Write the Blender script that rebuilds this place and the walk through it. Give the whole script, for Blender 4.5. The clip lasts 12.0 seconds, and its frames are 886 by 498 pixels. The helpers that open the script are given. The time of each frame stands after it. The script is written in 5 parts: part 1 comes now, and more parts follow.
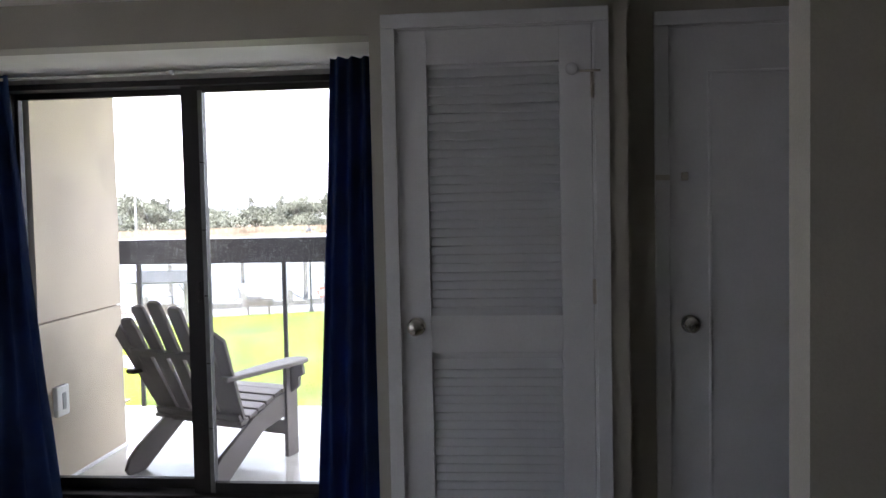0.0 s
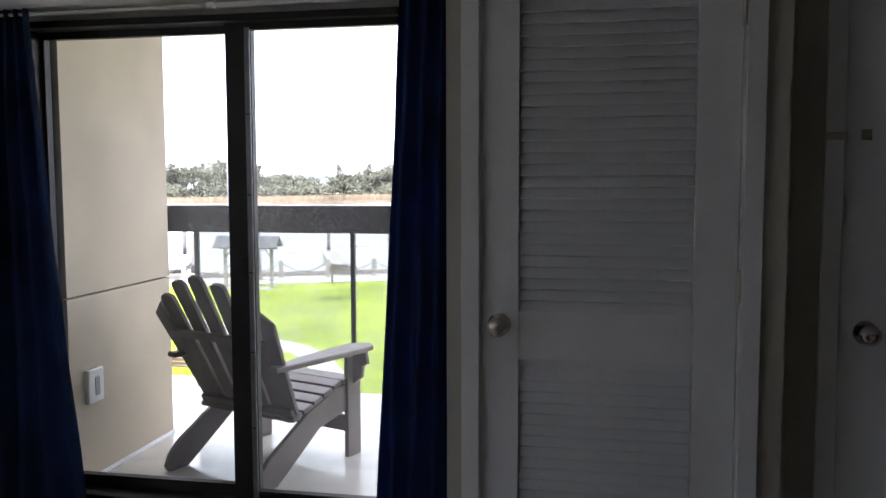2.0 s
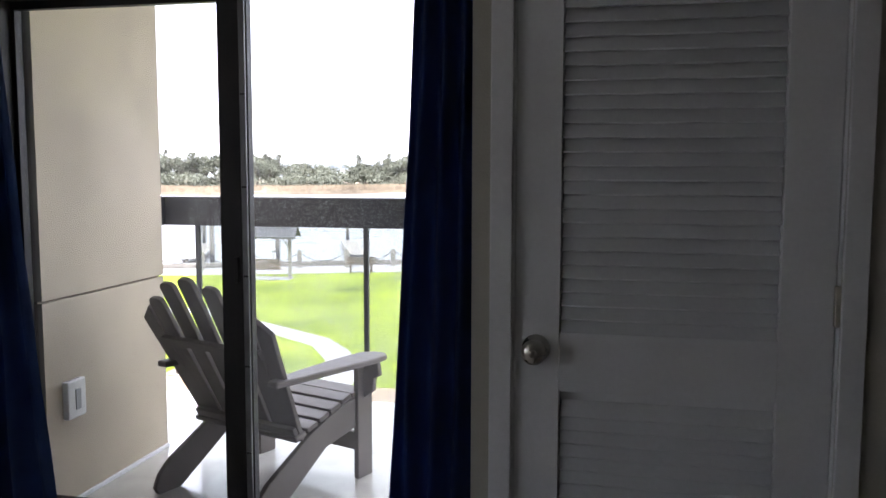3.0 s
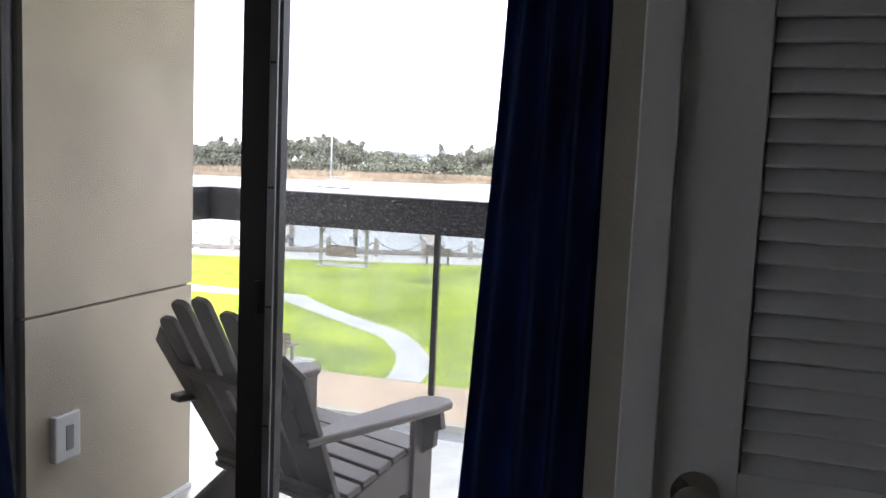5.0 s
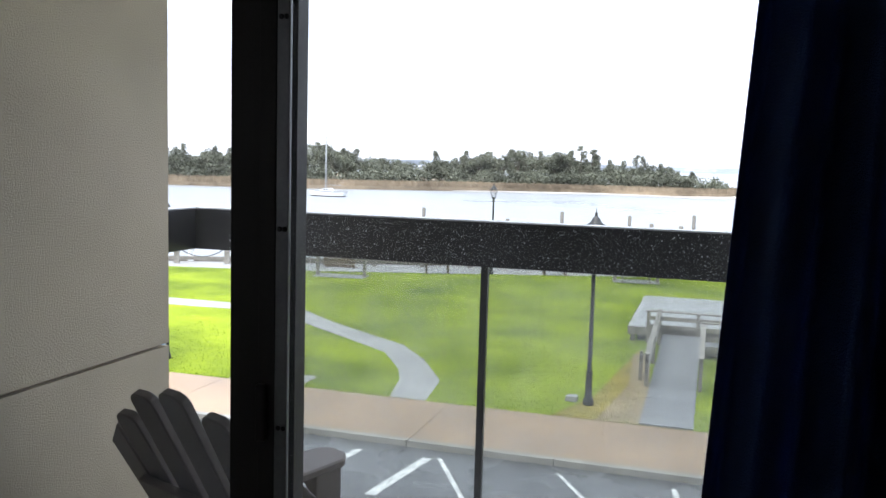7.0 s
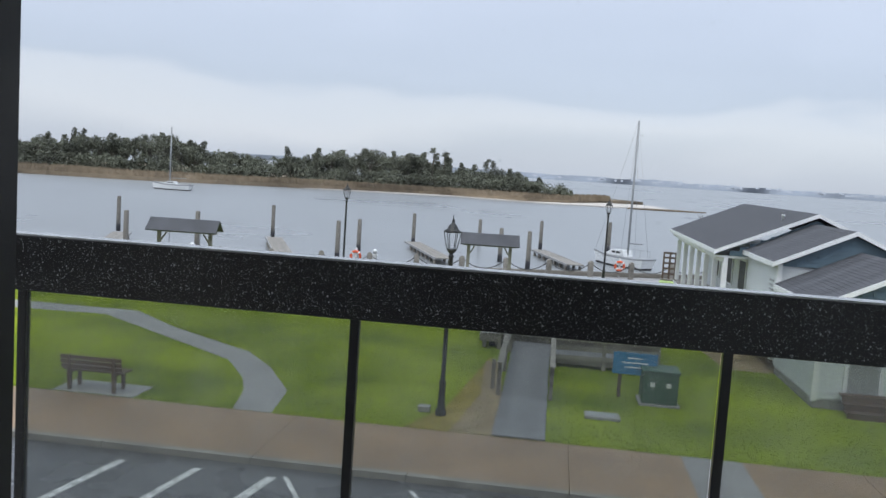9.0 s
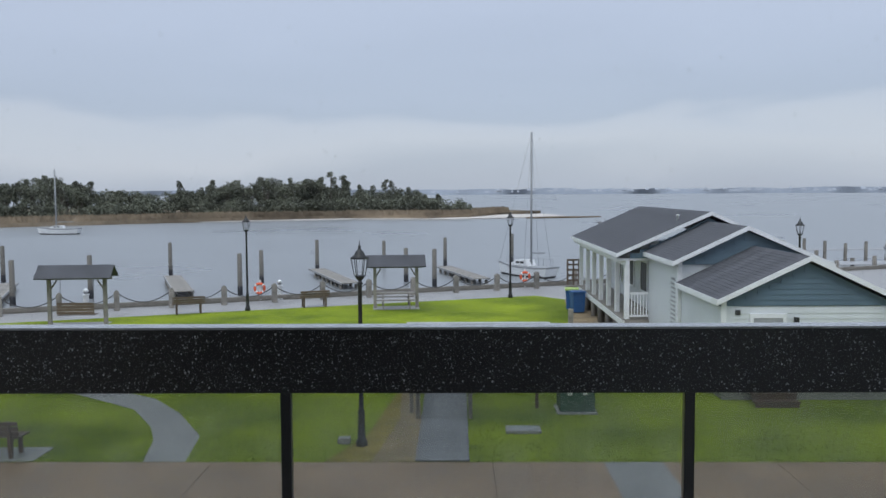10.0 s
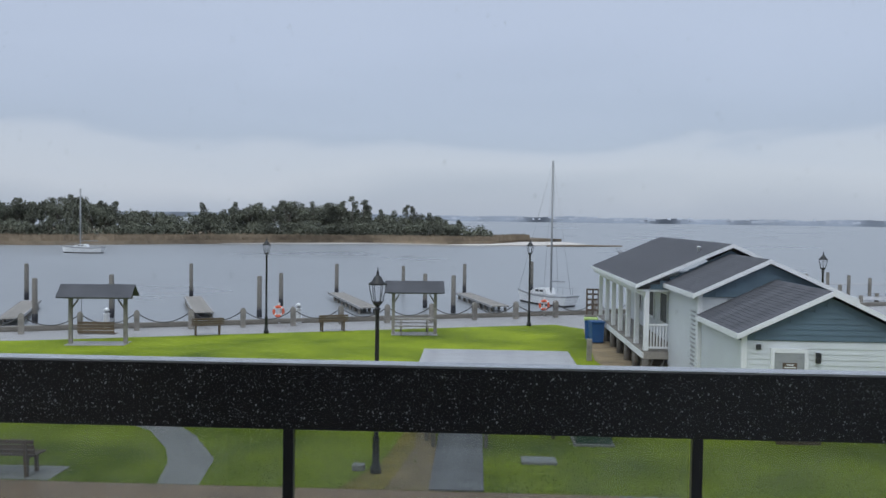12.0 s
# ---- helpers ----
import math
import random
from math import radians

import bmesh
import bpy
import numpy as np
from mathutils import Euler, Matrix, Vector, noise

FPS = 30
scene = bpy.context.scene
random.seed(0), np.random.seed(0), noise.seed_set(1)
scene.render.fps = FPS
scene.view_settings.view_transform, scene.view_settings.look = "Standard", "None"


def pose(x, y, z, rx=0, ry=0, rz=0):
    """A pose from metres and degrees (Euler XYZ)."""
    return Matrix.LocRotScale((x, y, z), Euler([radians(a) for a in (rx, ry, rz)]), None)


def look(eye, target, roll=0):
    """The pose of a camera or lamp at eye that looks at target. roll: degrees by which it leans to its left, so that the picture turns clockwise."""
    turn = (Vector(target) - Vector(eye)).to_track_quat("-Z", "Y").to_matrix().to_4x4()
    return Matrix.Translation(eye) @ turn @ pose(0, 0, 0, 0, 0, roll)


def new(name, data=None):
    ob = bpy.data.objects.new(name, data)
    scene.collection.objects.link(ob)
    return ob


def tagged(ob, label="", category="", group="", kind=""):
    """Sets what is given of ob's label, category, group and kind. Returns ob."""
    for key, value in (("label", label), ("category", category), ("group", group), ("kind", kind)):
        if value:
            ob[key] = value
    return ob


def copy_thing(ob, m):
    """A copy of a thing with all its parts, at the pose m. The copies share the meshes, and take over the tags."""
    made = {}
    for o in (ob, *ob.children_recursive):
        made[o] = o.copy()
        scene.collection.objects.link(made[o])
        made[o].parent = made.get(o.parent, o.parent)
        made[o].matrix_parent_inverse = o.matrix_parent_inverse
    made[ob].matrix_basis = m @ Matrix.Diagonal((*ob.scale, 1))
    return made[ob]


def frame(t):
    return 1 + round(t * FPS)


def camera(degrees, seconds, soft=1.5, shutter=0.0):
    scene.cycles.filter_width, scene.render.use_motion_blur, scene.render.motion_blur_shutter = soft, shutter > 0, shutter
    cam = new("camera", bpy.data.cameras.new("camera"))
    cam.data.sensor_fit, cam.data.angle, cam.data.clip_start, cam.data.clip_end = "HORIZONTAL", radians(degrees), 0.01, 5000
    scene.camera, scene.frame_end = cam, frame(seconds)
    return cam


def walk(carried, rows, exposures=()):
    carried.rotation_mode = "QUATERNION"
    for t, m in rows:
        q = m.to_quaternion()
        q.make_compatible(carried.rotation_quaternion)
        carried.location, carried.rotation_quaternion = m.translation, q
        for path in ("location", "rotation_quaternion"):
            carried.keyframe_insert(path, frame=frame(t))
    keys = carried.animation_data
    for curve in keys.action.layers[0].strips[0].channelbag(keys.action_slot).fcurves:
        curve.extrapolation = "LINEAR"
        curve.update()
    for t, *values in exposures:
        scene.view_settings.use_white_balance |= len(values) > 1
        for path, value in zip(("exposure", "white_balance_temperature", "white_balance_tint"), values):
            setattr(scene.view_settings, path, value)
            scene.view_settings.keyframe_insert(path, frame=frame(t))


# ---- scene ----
cam = camera(54.4, 12.0)
PATH = [
    (0, (0.476, -3.137, 1.396), (0.289, -1.149, 1.294), -1.2),
    (0.5, (0.369, -2.983, 1.37), (0.083, -1.005, 1.29), -0.8),
    (1, (0.326, -2.797, 1.369), (-0.027, -0.832, 1.249), -0.8),
    (1.5, (0.393, -2.599, 1.393), (0.014, -0.641, 1.242), -0.6),
    (2, (0.388, -2.423, 1.371), (0.006, -0.467, 1.204), -0.15),
    (2.5, (0.311, -2.206, 1.367), (-0.095, -0.256, 1.19), 0.05),
    (3, (0.289, -1.981, 1.372), (-0.136, -0.036, 1.182), 0.1),
    (3.5, (0.321, -1.789, 1.384), (-0.216, 0.128, 1.189), 0.5),
    (3.7, (0.304, -1.731, 1.383), (-0.256, 0.179, 1.186), 0.7),
    (5.5, (-0.034, -0.981, 1.404), (-0.633, 0.914, 1.189), 2.7),
    (6, (-0.165, -0.788, 1.404), (-0.765, 1.108, 1.192), 2.2),
    (6.5, (-0.315, -0.611, 1.407), (-0.911, 1.287, 1.206), 2),
    (7, (-0.392, -0.403, 1.408), (-0.981, 1.498, 1.21), 1.6),
    (7.5, (-0.474, -0.19, 1.41), (-1.036, 1.72, 1.223), 1.8),
    (7.7, (-0.522, -0.103, 1.408), (-0.996, 1.832, 1.23), 2),
    (9.5, (-0.686, 0.426, 1.518), (-0.857, 2.411, 1.344), 2.3),
    (10, (-0.750, 0.516, 1.550), (-0.782, 2.511, 1.418), -0.3),
    (10.5, (-0.761, 0.525, 1.566), (-0.776, 2.521, 1.442), -0.3),
    (11, (-0.726, 0.538, 1.576), (-0.742, 2.535, 1.472), -0),
    (11.5, (-0.712, 0.532, 1.578), (-0.755, 2.530, 1.492), 0.3),
    (12, (-0.716, 0.530, 1.582), (-0.795, 2.527, 1.510), 0.8),
]
walk(cam, [(t, look(eye, target, roll)) for t, eye, target, roll in PATH],
     [(0.0, 3.45, 6800, 19), (0.5, 3.05, 6800, 19), (1.0, 2.95, 6900, 18), (3.7, 2.85, 6900, 18), (5.5, 2.5, 6900, 18), (6.5, 2.15, 6900, 16), (7.0, 1.7, 6700, 11), (7.5, 1.15, 6500, 11), (7.7, 0.7, 6450, 9),
      (9.3, 0.3, 6600, 10), (10.0, 0.05, 6400, 10), (12.0, 0.0, 6350, 10)])

# ---- world, sun, exposure ----
world = bpy.data.worlds.new("sky")
scene.world = world
world.use_nodes = True
wn, wl = world.node_tree.nodes, world.node_tree.links
wn.clear()


def wnode(kind, **kw):
    n = wn.new(kind)
    for k, v in kw.items():
        setattr(n, k, v)
    return n


SKY_STRENGTH = 0.58
sky = wnode("ShaderNodeTexSky", sky_type="NISHITA", sun_disc=False, sun_elevation=radians(38), sun_rotation=radians(200))
sky_bg = wnode("ShaderNodeBackground")
sky_bg.inputs["Strength"].default_value = 0.012
wl.new(sky.outputs[0], sky_bg.inputs["Color"])
coord = wnode("ShaderNodeTexCoord")
sep = wnode("ShaderNodeSeparateXYZ")
wl.new(coord.outputs["Generated"], sep.inputs[0])
stretch = wnode("ShaderNodeMapping")
stretch.inputs["Scale"].default_value = (1.6, 1.6, 9.0)
wl.new(coord.outputs["Generated"], stretch.inputs[0])
cloud = wnode("ShaderNodeTexNoise")
cloud.inputs["Scale"].default_value = 1.7
cloud.inputs["Detail"].default_value = 5
cloud.inputs["Roughness"].default_value = 0.45
cloud.inputs["Distortion"].default_value = 0.4
wl.new(stretch.outputs[0], cloud.inputs["Vector"])
drift = wnode("ShaderNodeMath", operation="MULTIPLY_ADD")
wl.new(cloud.outputs["Fac"], drift.inputs[0])
drift.inputs[1].default_value = 0.12
wl.new(sep.outputs["Z"], drift.inputs[2])
layers = wnode("ShaderNodeValToRGB")
e = layers.color_ramp.elements
e[0].position, e[0].color = 0.04, (0.73, 0.78, 0.95, 1)
e[1].position, e[1].color = 1.0, (2.25, 2.40, 2.76, 1)
for p, c in ((0.075, (0.78, 0.84, 1.02)), (0.115, (0.97, 1.01, 1.17)), (0.138, (0.94, 0.99, 1.17)), (0.152, (0.78, 0.86, 1.08)), (0.25, (0.91, 0.99, 1.24)), (0.45, (1.03, 1.11, 1.36))):
    x = e.new(p)
    x.color = (*c, 1)
wl.new(drift.outputs[0], layers.inputs[0])
cloud_bg = wnode("ShaderNodeBackground")
cloud_bg.inputs["Strength"].default_value = SKY_STRENGTH
wl.new(layers.outputs[0], cloud_bg.inputs["Color"])
both = wnode("ShaderNodeAddShader")
wl.new(sky_bg.outputs[0], both.inputs[0])
wl.new(cloud_bg.outputs[0], both.inputs[1])
wl.new(both.outputs[0], wnode("ShaderNodeOutputWorld").inputs[0])

sun_data = bpy.data.lights.new("sun", "SUN")
sun_data.energy, sun_data.angle, sun_data.color = 1.0, radians(25), (1.0, 0.96, 0.9)
sun = new("sun", sun_data)
sun.matrix_world = look((0, 0, 50), (6, 20, 20))


# ---- materials ----
def mat(name, color, rough=0.6, metal=0.0, vary=0.12, scale=8.0, fine=60.0, bump=0.1, tint=None, spec=0.5, island=0.0, coat=0.0):
    """A surface of one colour with stains and grain at two sizes."""
    m = bpy.data.materials.new(name)
    m.use_nodes = True
    n, l = m.node_tree.nodes, m.node_tree.links
    b = n["Principled BSDF"]
    b.inputs["Metallic"].default_value = metal
    b.inputs["Specular IOR Level"].default_value = spec
    b.inputs["Coat Weight"].default_value = coat
    c = n.new("ShaderNodeTexCoord")
    big, small = n.new("ShaderNodeTexNoise"), n.new("ShaderNodeTexNoise")
    for x, s, d in ((big, scale, 4), (small, fine, 6)):
        x.inputs["Scale"].default_value, x.inputs["Detail"].default_value = s, d
        l.new(c.outputs["Object"], x.inputs["Vector"])
    mixed = n.new("ShaderNodeMath")
    mixed.operation = "MULTIPLY_ADD"
    l.new(small.outputs["Fac"], mixed.inputs[0])
    mixed.inputs[1].default_value = 0.45
    l.new(big.outputs["Fac"], mixed.inputs[2])
    last = mixed.outputs[0]
    if island:
        r = n.new("ShaderNodeObjectInfo")
        add = n.new("ShaderNodeMath")
        add.operation = "MULTIPLY_ADD"
        l.new(r.outputs["Random"], add.inputs[0])
        add.inputs[1].default_value = island
        l.new(last, add.inputs[2])
        last = add.outputs[0]
    ramp = n.new("ShaderNodeValToRGB")
    lo = [max(0, v * (1 - 2 * vary)) for v in color]
    hi = [min(1, v * (1 + 1.6 * vary)) for v in (tint or color)]
    ramp.color_ramp.elements[0].position, ramp.color_ramp.elements[0].color = 0.42, (*lo, 1)
    ramp.color_ramp.elements[1].position, ramp.color_ramp.elements[1].color = 1.02 + island * 0.5, (*hi, 1)
    l.new(last, ramp.inputs[0])
    l.new(ramp.outputs[0], b.inputs["Base Color"])
    rr = n.new("ShaderNodeMapRange")
    rr.inputs["To Min"].default_value, rr.inputs["To Max"].default_value = max(0.02, rough - 0.12), min(1, rough + 0.12)
    l.new(big.outputs["Fac"], rr.inputs["Value"])
    l.new(rr.outputs[0], b.inputs["Roughness"])
    if bump:
        bp = n.new("ShaderNodeBump")
        bp.inputs["Strength"].default_value, bp.inputs["Distance"].default_value = bump, 0.01
        l.new(small.outputs["Fac"], bp.inputs["Height"])
        l.new(bp.outputs[0], b.inputs["Normal"])
    return m


def pane(name, tint, gloss=1.45, rough=0.0, veil=0.0):
    """Clear sheet: lets light straight through, mirrors by its Fresnel gloss."""
    m = bpy.data.materials.new(name)
    m.use_nodes = True
    n, l = m.node_tree.nodes, m.node_tree.links
    n.remove(n["Principled BSDF"])
    t, g, f, mx = n.new("ShaderNodeBsdfTransparent"), n.new("ShaderNodeBsdfGlossy"), n.new("ShaderNodeLayerWeight"), n.new("ShaderNodeMixShader")
    t.inputs[0].default_value = (*tint, 1)
    g.inputs["Roughness"].default_value = rough
    f.inputs["Blend"].default_value = 0.5
    power, scale = n.new("ShaderNodeMath"), n.new("ShaderNodeMath")
    power.operation, scale.operation = "POWER", "MULTIPLY_ADD"
    power.inputs[1].default_value = 5.0
    scale.inputs[1].default_value, scale.inputs[2].default_value = 0.6, (gloss - 1) ** 2 * 0.1
    l.new(f.outputs["Facing"], power.inputs[0])
    l.new(power.outputs[0], scale.inputs[0])
    l.new(scale.outputs[0], mx.inputs[0])
    l.new(t.outputs[0], mx.inputs[1])
    l.new(g.outputs[0], mx.inputs[2])
    last = mx.outputs[0]
    # patchy translucent veil on the wet glass, imitating glare that washes out the view
    if veil:
        wet, veiled, spots, amount = n.new("ShaderNodeBsdfTranslucent"), n.new("ShaderNodeMixShader"), n.new("ShaderNodeTexNoise"), n.new("ShaderNodeMapRange")
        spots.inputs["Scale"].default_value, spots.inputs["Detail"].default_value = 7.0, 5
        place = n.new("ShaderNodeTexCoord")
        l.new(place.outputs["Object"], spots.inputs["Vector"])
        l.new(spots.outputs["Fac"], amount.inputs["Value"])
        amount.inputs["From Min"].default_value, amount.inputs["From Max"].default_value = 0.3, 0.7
        amount.inputs["To Min"].default_value, amount.inputs["To Max"].default_value = veil * 0.4, veil * 1.6
        l.new(amount.outputs[0], veiled.inputs[0])
        l.new(last, veiled.inputs[1])
        l.new(wet.outputs[0], veiled.inputs[2])
        last = veiled.outputs[0]
    l.new(last, n["Material Output"].inputs[0])
    return m


WALL = mat("greige wall paint", (0.42, 0.405, 0.35), 0.75, vary=0.05, scale=3, fine=160, bump=0.12)
CEIL = mat("white ceiling paint", (0.78, 0.77, 0.74), 0.85, vary=0.04, scale=4, fine=180, bump=0.2)
CARPET = mat("beige carpet", (0.52, 0.48, 0.42), 0.95, vary=0.2, scale=5, fine=300, bump=0.6)
DOOR = mat("white semi-gloss door paint", (0.70, 0.715, 0.73), 0.42, vary=0.04, scale=5, fine=90, bump=0.05)
NICKEL = mat("brushed nickel", (0.55, 0.52, 0.47), 0.3, metal=1.0, vary=0.08, fine=200, bump=0.03)
BRONZE = mat("dark bronze anodised aluminium", (0.014, 0.012, 0.012), 0.5, metal=0.0, spec=0.3, vary=0.2, scale=6, fine=120, bump=0.03)
ALU = mat("mill grey aluminium", (0.15, 0.155, 0.16), 0.4, metal=0.7, vary=0.12, scale=10, fine=150, bump=0.04)
SCREW = mat("black screw steel", (0.01, 0.01, 0.01), 0.4, metal=0.5, vary=0.1)
NAVY = mat("navy curtain cloth", (0.030, 0.058, 0.150), 0.75, vary=0.25, scale=5, fine=420, bump=0.35, spec=0.2)
STUCCO = mat("beige stucco", (0.50, 0.43, 0.33), 0.85, vary=0.1, scale=2.2, fine=220, bump=0.35)
GROOVE = mat("shadow joint sealant", (0.22, 0.17, 0.12), 0.8, vary=0.1)
WETSLAB = mat("wet cream balcony slab", (0.55, 0.53, 0.49), 0.16, vary=0.12, scale=4, fine=70, bump=0.12, coat=0.4)
CHAIRM = mat("weathered grey-brown resin lumber", (0.100, 0.084, 0.077), 0.5, vary=0.15, scale=9, fine=130, bump=0.12, island=0.25)
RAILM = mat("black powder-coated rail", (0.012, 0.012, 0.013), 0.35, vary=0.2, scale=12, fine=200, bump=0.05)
# pale base colour paints the bright wet highlight along the black rail's top
RAILSHEEN = mat("wet rail cap, sheen in its colour", (0.48, 0.49, 0.51), 0.12, vary=0.15, scale=14, fine=120, bump=0.1)
GLASS = pane("window glass", (0.93, 0.95, 0.945), 1.2, veil=0.011)
TINTED = pane("grey tinted balustrade glass", (0.63, 0.65, 0.635), veil=0.04)
PLASTIC = mat("white plastic cover", (0.75, 0.75, 0.74), 0.4, vary=0.04, bump=0.02)
GREYP = mat("grey plastic", (0.30, 0.31, 0.32), 0.45, vary=0.08, bump=0.02)
GRASS = mat("wet lawn", (0.112, 0.200, 0.013), 0.85, vary=0.3, scale=0.35, fine=6, bump=0.4, tint=(0.185, 0.23, 0.015), spec=0.08)
BLADE = mat("grass blades", (0.095, 0.185, 0.012), 0.8, vary=0.3, scale=0.5, fine=12, bump=0, tint=(0.14, 0.20, 0.014), spec=0.08)
WORN = mat("worn yellow turf", (0.20, 0.185, 0.03), 0.9, vary=0.3, scale=1.0, fine=8, bump=0.4, tint=(0.26, 0.20, 0.06), spec=0.08)
TANWALK = mat("tan wet paving", (0.275, 0.185, 0.115), 0.5, vary=0.14, scale=0.7, fine=26, bump=0.25)
CONC = mat("pale wet concrete", (0.28, 0.275, 0.272), 0.5, vary=0.13, scale=0.8, fine=22, bump=0.25)
CURB = mat("stained kerb concrete", (0.24, 0.225, 0.20), 0.55, vary=0.25, scale=1.5, fine=30, bump=0.4)
ASPHALT = mat("wet asphalt", (0.085, 0.088, 0.095), 0.28, vary=0.25, scale=0.6, fine=60, bump=0.35)
PAINTW = mat("worn white road paint", (0.62, 0.62, 0.62), 0.5, vary=0.35, scale=7, fine=45, bump=0.2)
SOIL = mat("bare sandy soil", (0.25, 0.19, 0.11), 0.9, vary=0.25, scale=1.5, fine=20, bump=0.6)
TIMBER = mat("weathered grey timber", (0.20, 0.185, 0.165), 0.75, vary=0.28, scale=2.5, fine=45, bump=0.5, island=0.3)
PILE = mat("dark wet piling timber", (0.13, 0.12, 0.105), 0.7, vary=0.35, scale=2, fine=30, bump=0.6, island=0.3)
BOARD = mat("silvery deck boards", (0.27, 0.27, 0.275), 0.4, vary=0.2, scale=2, fine=30, bump=0.35, island=0.3)
WALKB = mat("dark wet walkway boards", (0.155, 0.158, 0.168), 0.45, vary=0.2, scale=2, fine=30, bump=0.35, island=0.3)
BROWNW = mat("brown stained timber", (0.10, 0.068, 0.048), 0.6, vary=0.25, scale=4, fine=50, bump=0.3, island=0.3)
SHINGLE = mat("grey asphalt shingles", (0.082, 0.084, 0.094), 0.9, spec=0.2, vary=0.2, scale=1.6, fine=26, bump=0.5, island=0.1)
BLUESIDE = mat("slate blue lap siding", (0.088, 0.138, 0.178), 0.6, vary=0.1, scale=1.5, fine=30, bump=0.15, island=0.15)
WHITESIDE = mat("white lap siding", (0.58, 0.61, 0.625), 0.55, vary=0.06, scale=1.5, fine=30, bump=0.12, island=0.1)
TRIM = mat("white trim paint", (0.76, 0.77, 0.79), 0.5, vary=0.05, scale=3, fine=40, bump=0.08)
# near-black colour standing in for the shade inside openings and under floors
DARKIN = mat("painted dark of unlit openings", (0.03, 0.032, 0.035), 0.5, vary=0.1)
BLACKI = mat("black cast iron", (0.012, 0.013, 0.013), 0.45, vary=0.2, fine=60, bump=0.15)
LAMPG = pane("lantern glass", (0.96, 0.96, 0.96), 1.2, 0.1)
ROPE = mat("dark chain", (0.09, 0.09, 0.09), 0.6, metal=0.5, vary=0.2)
HULL = mat("white boat gelcoat", (0.74, 0.75, 0.76), 0.3, vary=0.05, scale=1, fine=12, bump=0.03)
ANTIF = mat("dark bottom paint", (0.03, 0.03, 0.035), 0.6, vary=0.2)
ORANGE = mat("orange life ring", (0.70, 0.12, 0.05), 0.5, vary=0.1)
BLUEP = mat("blue plastic bin", (0.02, 0.09, 0.26), 0.5, vary=0.12, fine=40, bump=0.05)
LIMEP = mat("lime bin lid", (0.42, 0.58, 0.16), 0.5, vary=0.1)
SIGNB = mat("blue sign face", (0.05, 0.21, 0.40), 0.4, vary=0.08, bump=0.02)
GREENB = mat("green utility cabinet", (0.045, 0.10, 0.07), 0.5, vary=0.12, fine=40, bump=0.05)
MARSH = mat("brown winter marsh", (0.16, 0.13, 0.105), 0.95, vary=0.4, scale=0.06, fine=0.9, bump=0.8, tint=(0.22, 0.175, 0.125), spec=0.1)
SAND = mat("pale sand", (0.52, 0.48, 0.44), 0.8, vary=0.2, scale=0.08, fine=0.8, bump=0.3)
LEAF = mat("dark evergreen leaves", (0.098, 0.108, 0.084), 0.9, vary=0.3, scale=0.09, fine=0.7, bump=0, tint=(0.145, 0.152, 0.115), spec=0.15)
BARK = mat("grey bark", (0.10, 0.085, 0.07), 0.9, vary=0.3, scale=2, fine=15, bump=0.5)
# distance haze is mixed into these two base colours
HAZE = mat("far shore, haze in its colour", (0.27, 0.30, 0.35), 0.95, vary=0.05, scale=0.01, fine=0.06, bump=0, spec=0.1)
HAZEW = mat("far houses, haze in their colour", (0.33, 0.355, 0.40), 0.9, vary=0.1, scale=0.01, fine=0.1, bump=0)
YELLOW = mat("yellow tactile strip", (0.62, 0.60, 0.10), 0.6, vary=0.1)

WATER = mat("grey river water", (0.20, 0.212, 0.222), 0.30, vary=0.12, scale=0.02, fine=0.25, bump=0, spec=0.5)
n, l = WATER.node_tree.nodes, WATER.node_tree.links
wave = n.new("ShaderNodeTexNoise")
wave.inputs["Scale"].default_value, wave.inputs["Detail"].default_value = 1.1, 5
wmap = n.new("ShaderNodeMapping")
wmap.inputs["Scale"].default_value = (0.45, 1.0, 1.0)
wc = n.new("ShaderNodeTexCoord")
l.new(wc.outputs["Object"], wmap.inputs[0])
l.new(wmap.outputs[0], wave.inputs["Vector"])
wb = n.new("ShaderNodeBump")
wb.inputs["Strength"].default_value, wb.inputs["Distance"].default_value = 0.8, 0.12
l.new(wave.outputs["Fac"], wb.inputs["Height"])
l.new(wb.outputs[0], n["Principled BSDF"].inputs["Normal"])

DROP = bpy.data.materials.new("rain water")
DROP.use_nodes = True
n, l = DROP.node_tree.nodes, DROP.node_tree.links
n.remove(n["Principled BSDF"])
clear, milky, blend_a = n.new("ShaderNodeBsdfTransparent"), n.new("ShaderNodeBsdfTranslucent"), n.new("ShaderNodeMixShader")
milky.inputs[0].default_value = (0.97, 0.98, 1.0, 1)
blend_a.inputs[0].default_value = 0.03
l.new(clear.outputs[0], blend_a.inputs[1]), l.new(milky.outputs[0], blend_a.inputs[2])
l.new(blend_a.outputs[0], n["Material Output"].inputs[0])
# beads on the rail: light grey base colour paints the sky glint they catch
BEAD = mat("rain beads, glint in their colour", (0.52, 0.53, 0.56), 0.12, vary=0.15, scale=30, bump=0)


# ---- helpers of this scene ----
def box(bm, x0, x1, y0, y1, z0, z1, m=None):
    v = [bm.verts.new((x, y, z)) for z in (z0, z1) for y in (y0, y1) for x in (x0, x1)]
    fs = [bm.faces.new([v[i] for i in q]) for q in ((0, 2, 3, 1), (4, 5, 7, 6), (0, 1, 5, 4), (2, 6, 7, 3), (0, 4, 6, 2), (1, 3, 7, 5))]
    if m is not None:
        for q in v:
            q.co = m @ q.co
    return fs


